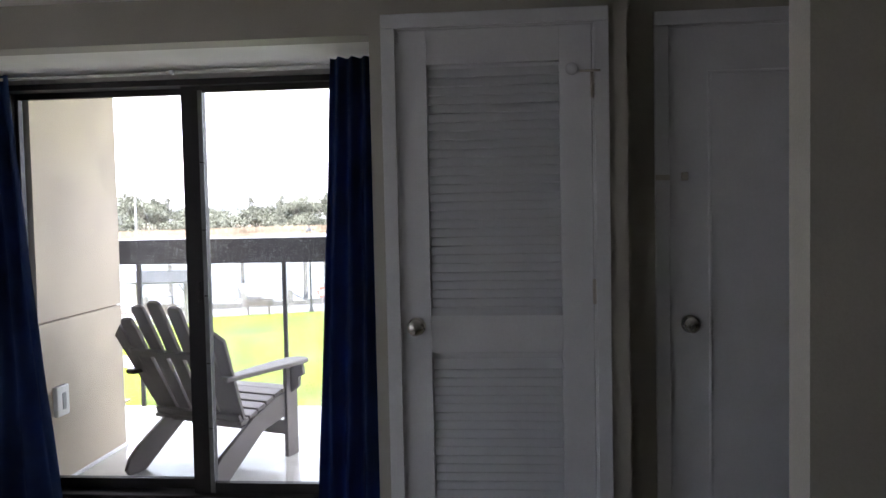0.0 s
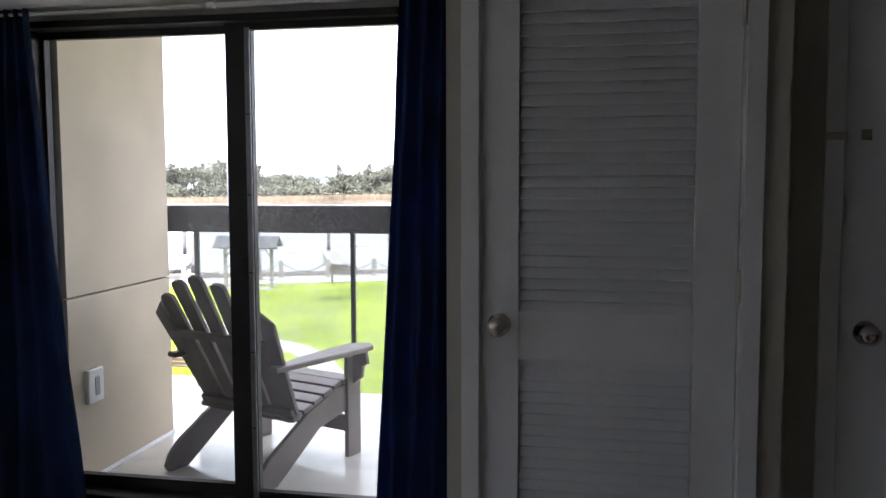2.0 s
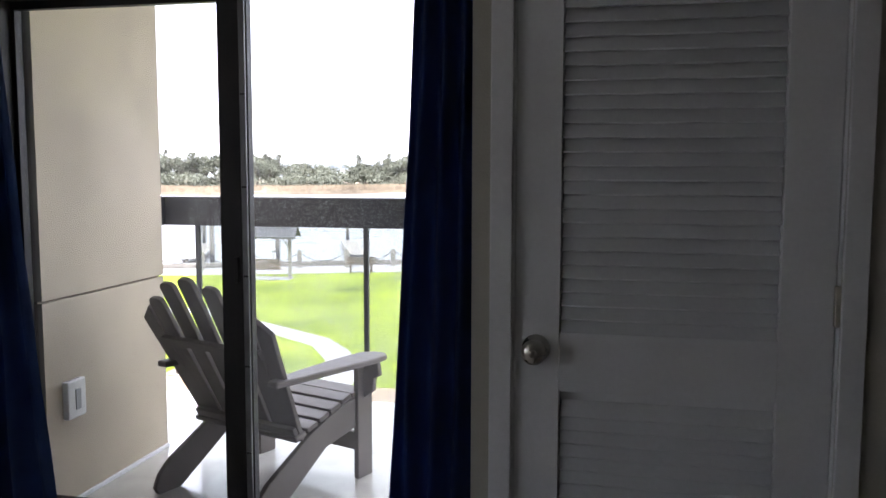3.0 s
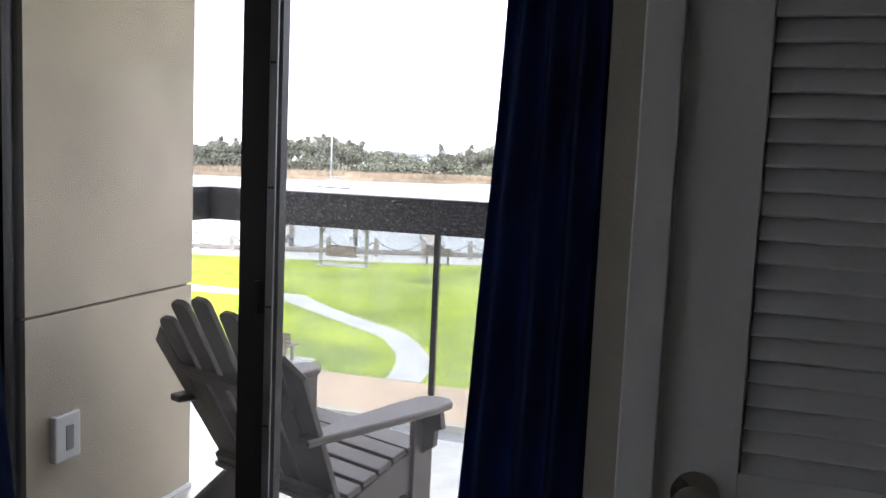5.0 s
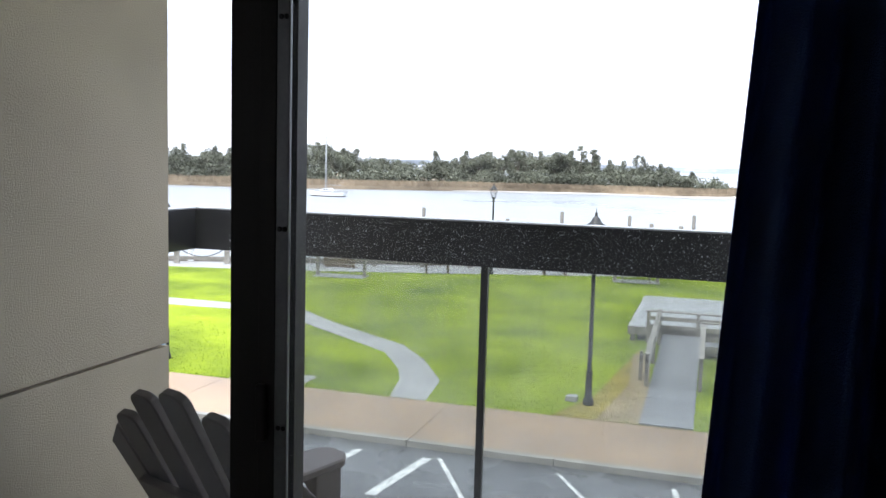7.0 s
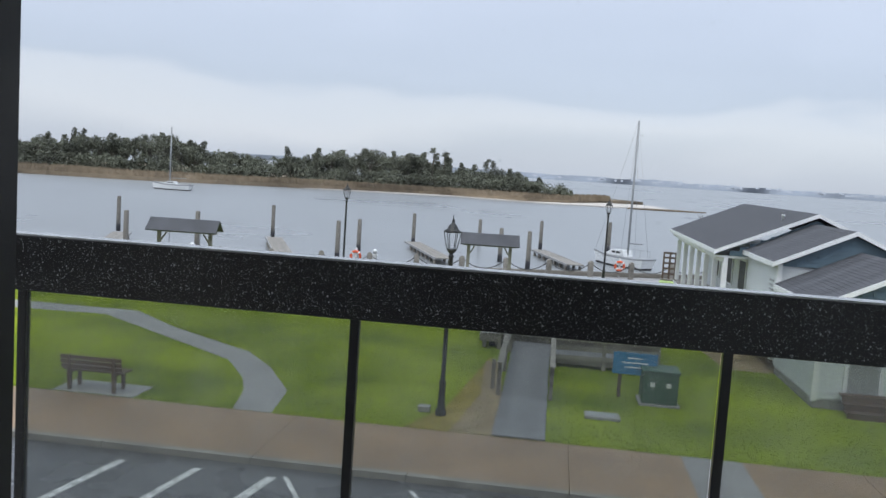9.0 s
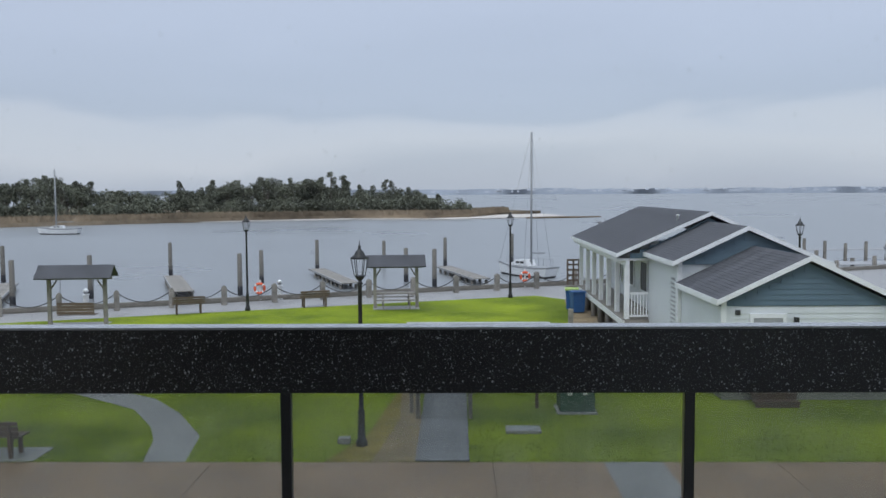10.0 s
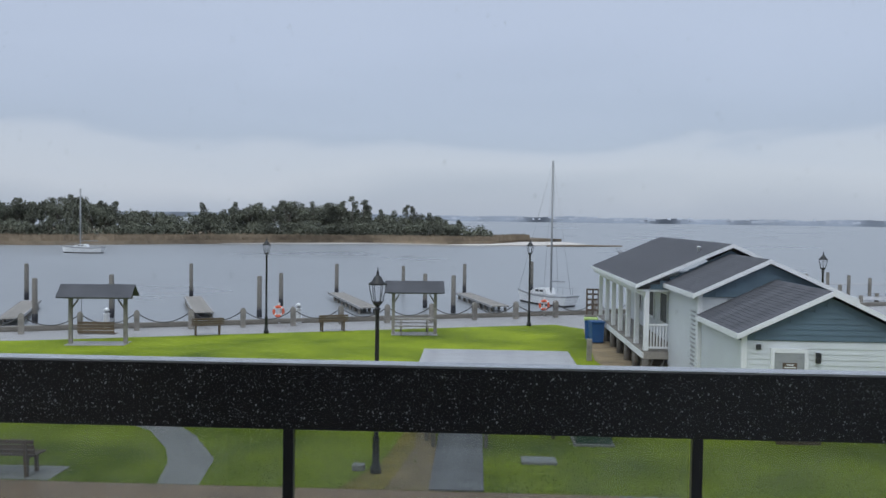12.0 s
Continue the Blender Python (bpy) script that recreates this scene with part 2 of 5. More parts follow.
def bbox(x0, x1, y0, y1, z0, z1, bevel=0.004, m=None):
    """A box with softened edges."""
    bm = bmesh.new()
    box(bm, x0, x1, y0, y1, z0, z1)
    if bevel:
        bmesh.ops.bevel(bm, geom=list(bm.edges), offset=bevel, segments=2, affect="EDGES", profile=0.5)
    if m is not None:
        bm.transform(m)
    return bm


def prism(outline, y0, y1, bevel=0.0, axis="y"):
    """An outline of pairs drawn out along one axis."""
    bm = bmesh.new()

    def at(p, d):
        return (p[0], d, p[1]) if axis == "y" else (d, p[0], p[1]) if axis == "x" else (p[0], p[1], d)
    a, c = [bm.verts.new(at(p, y0)) for p in outline], [bm.verts.new(at(p, y1)) for p in outline]
    bm.faces.new(a), bm.faces.new(list(reversed(c)))
    for i in range(len(a)):
        j = (i + 1) % len(a)
        bm.faces.new([a[j], a[i], c[i], c[j]])
    bmesh.ops.recalc_face_normals(bm, faces=bm.faces)
    if bevel:
        bmesh.ops.bevel(bm, geom=[e for e in bm.edges], offset=bevel, segments=1, affect="EDGES")
    return bm


def lathe(profile, steps=16, m=None):
    """A turned body from pairs of radius and height."""
    bm = bmesh.new()
    rings = [[bm.verts.new((r * math.cos(2 * math.pi * k / steps), r * math.sin(2 * math.pi * k / steps), z)) for k in range(steps)] for r, z in profile]
    for a, c in zip(rings, rings[1:]):
        for k in range(steps):
            q = bm.faces.new([a[k], a[(k + 1) % steps], c[(k + 1) % steps], c[k]])
            q.smooth = True
    bm.faces.new(list(reversed(rings[0]))), bm.faces.new(rings[-1])
    if m is not None:
        bm.transform(m)
    return bm


def tube(points, r, steps=8):
    """A round bar along points."""
    bm = bmesh.new()
    rings = []
    for i, p in enumerate(points):
        p = Vector(p)
        d = (Vector(points[min(i + 1, len(points) - 1)]) - Vector(points[max(i - 1, 0)])).normalized()
        s = d.cross(Vector((0, 0, 1)) if abs(d.z) < 0.95 else Vector((1, 0, 0))).normalized()
        u = s.cross(d)
        rr = r[i] if isinstance(r, (list, tuple)) else r
        rings.append([bm.verts.new(p + rr * (math.cos(2 * math.pi * k / steps) * s + math.sin(2 * math.pi * k / steps) * u)) for k in range(steps)])
    for a, c in zip(rings, rings[1:]):
        for k in range(steps):
            q = bm.faces.new([a[k], a[(k + 1) % steps], c[(k + 1) % steps], c[k]])
            q.smooth = True
    bm.faces.new(list(reversed(rings[0]))), bm.faces.new(rings[-1])
    bmesh.ops.recalc_face_normals(bm, faces=bm.faces)
    return bm


def part(name, bm, material, parent=None, label="", shadow=True):
    data = bpy.data.meshes.new(name)
    if bm:
        bm.to_mesh(data)
        bm.free()
    data.materials.append(material)
    ob = new(name, data)
    ob.parent = parent
    ob.visible_shadow = shadow
    return tagged(ob, label)


def again(ob, m=None, parent=None):
    """The same piece once more, on the same mesh."""
    o = ob.copy()
    scene.collection.objects.link(o)
    if parent is not None:
        o.parent = parent
    if m is not None:
        o.matrix_basis = m
    return o


def thing(name, m, label, category, group="", kind=""):
    ob = new(name)
    ob.empty_display_size = 0.1
    ob.matrix_basis = m
    return tagged(ob, label, category, group, kind)


def structure(name, bm, material, label, category="", shadow=True):
    return tagged(part(name, bm, material, None, label, shadow), category=category or name.split("_")[0], kind="structure")


def slabs(*boxes):
    bm = bmesh.new()
    for q in boxes:
        box(bm, *q)
    return bm


# ---- the room ----
CEILING = 2.18
structure("floor", slabs((-4.0, 3.2, -5.2, 0.86, -0.2, 0.0)), CARPET, "beige carpet floor of the dim room")
structure("ceiling", slabs((-4.0, 3.2, -5.2, 0.86, CEILING, CEILING + 0.12)), CEIL, "low white painted ceiling")
structure("ceiling_alcove", slabs((-2.3, -0.075, 0.002, 0.86, 2.045, 2.12)), CEIL, "white soffit over the window alcove", "ceiling")
# the wall with the alcove opening and the closet opening
structure("wall_front", slabs((-4.0, -2.19, 0.0, 0.13, 0, CEILING), (-2.19, -0.075, 0.0, 0.13, 2.02, CEILING), (-0.075, 0.022, 0.0, 0.13, 0, CEILING),
                              (0.022, 0.734, 0.0, 0.13, 2.036, CEILING), (0.734, 0.85, 0.0, 0.13, 0, CEILING)), WALL, "greige painted wall beside the alcove", "wall")
structure("wall_alcove_left", slabs((-2.30, -2.19, 0.13, 0.86, 0, 2.045)), WALL, "greige side wall of the alcove", "wall")
structure("wall_alcove_right", slabs((-0.075, 0.02, 0.13, 0.86, 0, 2.045)), WALL, "greige side wall of the alcove", "wall")
structure("wall_window", slabs((-2.6, -1.976, 0.86, 0.9, -0.2, 2.5), (-0.12, 3.2, 0.86, 0.9, -0.2, 2.5), (-1.976, -0.12, 0.86, 0.9, 2.0, 2.5), (-1.976, -0.12, 0.86, 0.9, -0.2, 0.0)),
          CEIL, "white wall around the sliding door", "wall")
structure("wall_closet_back", slabs((0.02, 0.85, 0.60, 0.70, 0, CEILING)), WALL, "plain wall inside the closet", "wall")
structure("wall_entry", slabs((0.85, 1.015, 0.135, 0.26, 0, CEILING), (1.015, 1.83, 0.135, 0.26, 2.036, CEILING), (1.83, 3.2, 0.135, 0.26, 0, CEILING)), WALL, "greige wall around the entry door", "wall")
structure("wall_near", slabs((0.98, 3.2, -1.56, -1.44, 0, CEILING)), WALL, "greige partition wall end", "wall")
structure("wall_left", slabs((-4.12, -4.0, -5.2, -4.4, 0, CEILING), (-4.12, -4.0, -2.25, 0.13, 0, CEILING), (-4.12, -4.0, -4.4, -2.25, 0, 0.95), (-4.12, -4.0, -4.4, -2.25, 2.05, CEILING)), WALL, "greige room wall", "wall")
structure("wall_right", slabs((3.2, 3.32, -5.2, 0.86, 0, CEILING)), WALL, "greige room wall", "wall")
structure("wall_back", slabs((-4.0, 3.2, -5.32, -5.2, 0, CEILING)), WALL, "greige room wall", "wall")
# invented window, out of view, that lets sky light in to fill the dim room
fill_window = thing("window_side", pose(-4.06, 0, 0), "unseen white-framed window added to light the room", "window", kind="structure")
for q in ((-0.03, 0.03, -4.4, -4.34, 0.95, 2.05), (-0.03, 0.03, -2.31, -2.25, 0.95, 2.05), (-0.03, 0.03, -4.34, -2.31, 0.95, 1.01), (-0.03, 0.03, -4.34, -2.31, 1.99, 2.05), (-0.03, 0.03, -3.58, -3.52, 1.01, 1.99)):
    part("window_frame", bbox(*q, bevel=0.004), DOOR, fill_window)
for y0, y1 in ((-4.34, -3.58), (-3.52, -2.31)):
    part("pane", slabs((-0.003, 0.003, y0, y1, 1.01, 1.99)), GLASS, fill_window, shadow=False)
structure("baseboard", slabs((-2.188, -2.176, 0.13, 0.84, 0, 0.1), (-3.9, -2.19, -0.012, 0, 0, 0.1)), DOOR, "white painted baseboard")


def casing(name, x0, x1, y, top, label):
    """Three flat trim boards round a door opening."""
    w, t = 0.052, 0.016
    ob = thing(name, pose(0, 0, 0), label, "door frame", kind="structure")
    for n_, q in (("jamb_trim", (x0 - w, x0, y - t, y, 0, top)), ("jamb_trim", (x1, x1 + w, y - t, y, 0, top)), ("head_trim", (x0 - w, x1 + w, y - t, y, top, top + w))):
        part(n_, bbox(*q, bevel=0.003), DOOR, ob)
    for n_, q in (("jamb", (x0, x0 + 0.006, y, y + 0.12, 0, top)), ("jamb", (x1 - 0.006, x1, y, y + 0.12, 0, top)), ("head", (x0, x1, y, y + 0.12, top - 0.005, top))):
        part(n_, bbox(*q, bevel=0), DOOR, ob)
    return ob


def knob(parent, x, y, z):
    k = part("door_knob", lathe([(0.033, 0), (0.033, 0.006), (0.013, 0.012), (0.012, 0.028), (0.022, 0.036), (0.029, 0.048), (0.028, 0.058), (0.018, 0.066), (0.004, 0.068)], 24,
                                pose(x, y, z, 90, 0, 0)), NICKEL, parent, "round brushed nickel door knob")
    part("lock_button", lathe([(0.009, 0), (0.009, 0.004), (0.003, 0.005)], 12, pose(x, y - 0.067, z, 90, 0, 0)), NICKEL, k)
    return k


casing("trim_closet", 0.022, 0.734, 0.0, 2.036, "white painted door casing round the closet")
casing("trim_entry", 1.015, 1.83, 0.135, 2.036, "white painted door casing round the entry door")

closet = thing("door_1", pose(0.026, 0.006, 0.012), "white louvered closet door, closed, with a round nickel knob", "door", kind="structure")
W, DH = 0.700, 2.018
for n_, q in (("stile", (0, 0.106, 0, 0.034, 0, DH)), ("stile", (W - 0.114, W, 0, 0.034, 0, DH)), ("top_rail", (0.106, W - 0.114, 0, 0.034, 1.893, DH)),
              ("lock_rail", (0.106, W - 0.114, 0, 0.034, 0.838, 0.978)), ("bottom_rail", (0.106, W - 0.114, 0, 0.034, 0, 0.2))):
    part(n_, bbox(*q, bevel=0.002), DOOR, closet)
slat_bm = bbox(0.108, W - 0.116, -0.003, 0.003, -0.022, 0.022, 0.002)
slat = part("louver_slat", slat_bm, DOOR, closet)
PITCH = 0.0322
rows = [0.214 + PITCH * i for i in range(19)] + [0.992 + PITCH * i for i in range(28)]
slat.matrix_basis = pose(0, 0.017, rows[0], -38, 0, 0)
for z in rows[1:]:
    again(slat, pose(0, 0.017, z, -38, 0, 0))
for a, c in ((0.2, 0.838), (0.978, 1.893)):
    part("louver_backing", bbox(0.106, W - 0.114, 0.030, 0.034, a, c, bevel=0), DOOR, closet)
knob(closet, 0.052, 0.0, 0.938)
for z in (0.22, 1.06, 1.80):
    part("hinge", bbox(W - 0.004, W + 0.012, -0.012, 0.004, z - 0.045, z + 0.045, 0.003), NICKEL, closet, "brushed nickel hinge")
# the coat-hook that hangs over the top hinge
hook = thing("over_door_hook", pose(0.725, -0.012, 1.86), "small dark metal hook on the closet hinge", "hook")
part("arm", tube([(-0.045, -0.012, 0.0), (0.03, -0.012, 0.0)], 0.004), NICKEL, hook)
part("stem", tube([(0, -0.008, 0.005), (0, -0.008, -0.09)], 0.005), NICKEL, hook)
part("disc", lathe([(0.004, 0), (0.022, 0.002), (0.02, 0.006), (0.003, 0.008)], 16, pose(-0.07, 0.0, 0.01, 90, 0, 0)), DOOR, hook)

entry = thing("door_2", pose(1.02, 0.145, 0.008), "white panelled entry door, closed, with knob and latch", "door", kind="structure")
part("leaf", bbox(0, 0.805, 0, 0.04, 0, 2.024, 0.002), DOOR, entry)
for x0, x1 in ((0.14, 0.152), (0.44, 0.452), (0.52, 0.532), (0.71, 0.722)):
    part("moulding", bbox(x0, x1, -0.006, 0.001, 0.2, 1.86, 0.003), DOOR, entry)
for z in (0.2, 1.85):
    part("moulding", bbox(0.14, 0.452, -0.006, 0.001, z, z + 0.012, 0.003), DOOR, entry)
knob(entry, 0.07, 0.0, 0.925)
part("deadbolt", bbox(0.040, 0.066, -0.014, 0.0, 1.46, 1.49, 0.003), NICKEL, entry, "dark nickel security latch")
part("strike", bbox(-0.055, -0.004, -0.032, -0.026, 1.462, 1.482, 0.002), NICKEL, entry)
part("hook", bbox(0.60, 0.66, -0.02, 0.0, 1.80, 1.83, 0.006), NICKEL, entry, "dark coat hook")

# ---- sliding glass door ----
slider = thing("sliding_door", pose(0, 0, 0), "dark bronze aluminium sliding glass door, closed, wet with rain", "door", kind="structure")
for n_, q in (("frame_head", (-1.975, -0.125, 0.74, 0.90, 1.972, 2.0)), ("frame_sill", (-1.975, -0.125, 0.74, 0.90, 0.0, 0.05)), ("frame_jamb", (-1.975, -1.955, 0.74, 0.90, 0.05, 1.972)), ("frame_jamb", (-0.16, -0.125, 0.74, 0.90, 0.05, 1.972))):
    part(n_, bbox(*q, bevel=0.003), BRONZE, slider)


def sash(x0, x1, y, name, wide_left, wide_right):
    s = part(name, slabs((x0, x0 + wide_left, y, y + 0.035, 0.052, 1.970), (x1 - wide_right, x1, y, y + 0.035, 0.052, 1.970), (x0 + wide_left, x1 - wide_right, y, y + 0.035, 1.942, 1.970),
                         (x0 + wide_left, x1 - wide_right, y, y + 0.035, 0.052, 0.10)), BRONZE, slider)
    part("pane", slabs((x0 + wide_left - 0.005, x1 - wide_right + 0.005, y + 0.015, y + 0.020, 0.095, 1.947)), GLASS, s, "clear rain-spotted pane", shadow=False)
    return s


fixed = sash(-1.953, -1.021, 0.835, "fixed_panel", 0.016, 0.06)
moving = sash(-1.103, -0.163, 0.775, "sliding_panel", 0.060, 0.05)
part("stile_lip", bbox(-1.050, -1.0215, 0.767, 0.7745, 0.055, 1.95, 0.001), BRONZE, moving)
part("edge_channel", bbox(-1.021, -0.999, 0.766, 0.7745, 0.055, 1.95, 0.002), ALU, moving, "grey aluminium edge strip with screws")
for z in (0.365, 0.675, 0.993, 1.302, 1.617):
    for x in (-1.0135, -1.0045):
        part("screw", lathe([(0.0042, 0), (0.004, 0.002), (0.001, 0.0025)], 10, pose(x, 0.766, z, 90, 0, 0)), SCREW, moving)
part("pull_handle", bbox(-1.051, -1.033, 0.757, 0.775, 0.97, 1.06, 0.004), BRONZE, moving, "dark bronze pull handle")


def drops(name, x0, x1, z0, z1, y, count, seed, parent, big=1.0, side=1, material=None):
    """Rain beads on the outer face of a pane: low domes of many sizes."""
    rng = np.random.default_rng(seed)
    k = 6
    verts, faces = [], []
    for i in range(count):
        x, z = rng.uniform(x0, x1), rng.uniform(z0, z1)
        r = big * min(0.0011, 0.00028 + rng.exponential(0.00016))
        h, sq = r * 0.48, rng.uniform(1.0, 1.35)
        base = len(verts)
        for ring, (f, d) in enumerate(((1.0, 0.0), (0.72, 0.65))):
            for j in range(k):
                a = 2 * math.pi * (j + 0.5 * ring) / k
                verts.append((x + r * f * math.cos(a), y + side * h * d, z + r * f * sq * math.sin(a)))
        verts.append((x, y + side * h, z))
        for j in range(k):
            q = (j + 1) % k
            faces += [(base + j, base + k + j, base + q), (base + q, base + k + j, base + k + q), (base + k + j, base + 2 * k, base + k + q)]
        faces.append(tuple(base + j for j in range(k)))
    data = bpy.data.meshes.new(name)
    data.from_pydata(verts, [], faces)
    data.materials.append(material or DROP)
    data.polygons.foreach_set("use_smooth", [True] * len(data.polygons))
    ob = new(name, data)
    ob.parent, ob.visible_shadow = parent, False
    return tagged(ob, "beads of rain on the glass", kind="stuff")


drops("raindrops", -0.965, -0.215, 0.75, 1.89, 0.7965, 9000, 3, moving)
drops("raindrops", -1.72, -1.30, 1.3, 1.89, 0.8565, 4500, 5, fixed)
drops("raindrops", -1.88, -1.07, 0.5, 1.89, 0.8565, 900, 6, fixed)

# ---- curtains on their rod ----
rod = thing("curtain_rod", pose(0, 0, 0), "thin white extending curtain rod under the soffit", "curtain rod")
part("outer_tube", tube([(-1.12, 0.66, 2.018), (-0.10, 0.66, 2.022)], 0.0095, 12), CEIL, rod)
part("inner_tube", tube([(-2.15, 0.66, 2.012), (-1.08, 0.66, 2.017)], 0.007, 12), CEIL, rod)
part("collar", tube([(-1.10, 0.66, 2.018), (-1.08, 0.66, 2.018)], 0.012, 12), DOOR, rod)
for x in (-2.17, -0.095):
    part("bracket", bbox(x - 0.012, x + 0.012, 0.645, 0.675, 1.995, 2.045, 0.003), DOOR, rod)


def curtain(name, top, bottom, folds, y, label, sway, deep=1.0):
    """A hanging cloth with deepening pleats; top and bottom are x spans."""
    cols, rows_ = folds * 10, 40
    bm = bmesh.new()
    grid = []
    for j in range(rows_ + 1):
        s = j / rows_
        z = 2.032 - s * 2.015
        a = top[0] + (bottom[0] - top[0]) * s ** sway
        c = top[1] + (bottom[1] - top[1]) * s ** sway
        line = []
        for i in range(cols + 1):
            u = i / cols
            wob = 0.35 * noise.noise((u * 3, s * 2, folds))
            d = math.sin(2 * math.pi * (folds * u + wob * s)) * (0.018 + 0.016 * s) * deep + 0.012 * noise.noise((u * 8, s * 5, 2.0))
            line.append(bm.verts.new((a + (c - a) * u, y + d, z)))
        grid.append(line)
    for j in range(rows_):
        for i in range(cols):
            q = bm.faces.new([grid[j][i], grid[j][i + 1], grid[j + 1][i + 1], grid[j + 1][i]])
            q.smooth = True
    bmesh.ops.solidify(bm, geom=list(bm.faces), thickness=0.003)
    ob = part(name, bm, NAVY, None, label)
    return tagged(ob, category="curtain", group="navy curtains")


curtain("curtain", (-2.05, -1.87), (-2.17, -1.69), 4, 0.655, "long navy blue curtain drawn aside by the glass", 1.2)
curtain("curtain", (-0.335, -0.11), (-0.44, -0.11), 4, 0.52, "dark navy curtain gathered against the alcove wall", 1.0, 1.9)

# ---- balcony ----
structure("floor_balcony", slabs((-2.47, 4.0, 0.902, 2.785, -0.22, -0.005)), WETSLAB, "wet cream-coloured balcony slab", "floor")
side = structure("wall_balcony", slabs((-2.6, -1.946, 0.905, 1.78, -0.2, 2.5)), GROOVE, "beige stucco balcony wall with a joint", "wall")
part("stucco_panel", slabs((-2.61, -1.926, 0.905, 1.79, -0.004, 0.840)), STUCCO, side)
part("stucco_panel", slabs((-2.61, -1.926, 0.905, 1.79, 0.850, 2.5)), STUCCO, side)
part("cove_strip", bbox(-1.926, -1.915, 0.905, 1.79, -0.005, 0.012, 0.002), TRIM, side, "pale sealant line at the wall's foot")
structure("ceiling_balcony", slabs((-2.62, 4.0, 0.902, 2.86, 2.5, 2.7)), CEIL, "white balcony soffit", "ceiling")
structure("wall_balcony_far", slabs((3.4, 4.0, 1.0, 1.765, -0.2, 2.5)), STUCCO, "beige stucco balcony wall", "wall")

box_ = thing("wall_thermostat", pose(-1.926, 1.06, 0.43), "white plastic control box on the stucco wall", "control box")
part("cover", bbox(0, 0.028, -0.058, 0.058, -0.078, 0.078, 0.006), PLASTIC, box_)
part("window", bbox(0.026, 0.031, -0.012, 0.022, -0.045, 0.04, 0.002), GREYP, box_, "grey display window")
for i in range(4):
    part("vent_slot", bbox(0.006, 0.02, -0.04 + 0.022 * i, -0.03 + 0.022 * i, 0.077, 0.0795, 0), GREYP, box_)

rail = thing("balcony_railing", pose(-0.022, 2.772, -0.018), "black balcony railing with tinted glass and wet flat cap", "railing", kind="structure")
part("front_band", bbox(-2.46, 4.0, 0.0, 0.05, 1.035, 1.206, 0.003), RAILM, rail, "broad black flat band")
part("side_band", bbox(-2.50, -2.455, -1.02, 0.05, 1.035, 1.206, 0.003), RAILM, rail)
part("cap", bbox(-2.505, 4.0, -0.004, 0.06, 1.2065, 1.213, 0.002), RAILSHEEN, rail, "wet rail top, sheen painted pale grey")
part("side_cap", bbox(-2.505, -2.45, -1.02, -0.005, 1.2065, 1.213, 0.002), RAILSHEEN, rail)
post0 = part("post", bbox(-0.014, 0.014, 0.004, 0.032, -0.18, 1.036, 0.002), RAILM, rail)
post0.matrix_basis = pose(-1.187, 0, 0)
for x in (-2.25, -0.112, 0.963, 2.038, 3.113):
    again(post0, pose(x, 0, 0))
panes = part("glass_panel", slabs((0.0145, 1.056, 0.014, 0.022, -0.02, 1.034)), TINTED, rail, "grey tinted safety glass", shadow=False)
panes.matrix_basis = pose(-1.187, 0, 0)
for x in (-2.25, -0.112, 0.963, 2.038):
    again(panes, pose(x, 0, 0))

drops("raindrops", -2.3, 2.0, 1.04, 1.203, -0.0005, 6500, 9, rail, 2.6, -1, BEAD)

# ---- the slatted garden chair ----
chair = thing("adirondack_chair", pose(-1.375, 1.09, -0.005, 0, 0, -21), "grey-brown wet adirondack chair on the balcony slab", "chair")
for sx in (-1, 1):
    x = 0.285 * sx
    bm = prism([(0.012, 0.0), (0.125, 0.0), (0.42, 0.195), (0.72, 0.255), (0.725, 0.375), (0.55, 0.36), (0.34, 0.285), (0.08, 0.138), (0.02, 0.085), (-0.005, 0.03)], x - 0.013, x + 0.013, 0.003, "x")
    part("side_stringer", bm, CHAIRM, chair)
    part("front_leg", bbox(x + sx * 0.015 - 0.013, x + sx * 0.015 + 0.013, 0.615, 0.715, 0, 0.525, 0.004), CHAIRM, chair)
    part("arm_bracket", prism([(x + sx * 0.028, 0.526), (x + sx * 0.105, 0.526), (x + sx * 0.115, 0.47), (x + sx * 0.085, 0.455), (x + sx * 0.08, 0.40), (x + sx * 0.028, 0.36)], 0.652, 0.678, 0.003), CHAIRM, chair)
    arm = [(0.08, -0.035), (0.30, -0.065), (0.55, -0.075), (0.70, -0.07), (0.745, -0.03), (0.75, 0.03), (0.72, 0.062), (0.62, 0.07), (0.35, 0.045), (0.08, 0.02)]
    bm = prism([(x + sx * (0.045 + b_), a_) for a_, b_ in arm], 0.527, 0.552, 0.005, "z")
    part("armrest", bm, CHAIRM, chair, "rain-beaded armrest")
for i in range(7):
    y = 0.70 - 0.072 * i
    z = 0.372 - max(0, (0.58 - y)) * 0.32 - (0.012 if i == 0 else 0)
    part("seat_slat", bbox(-0.30, 0.30, -0.032, 0.032, 0, 0.022, 0.004, pose(0, y, z, 16 if y < 0.6 else 4, 0, 0)), CHAIRM, chair)
lean = pose(0, 0.30, 0.245, 27, 0, 0)
tops = (0.68, 0.76, 0.79, 0.76, 0.68)
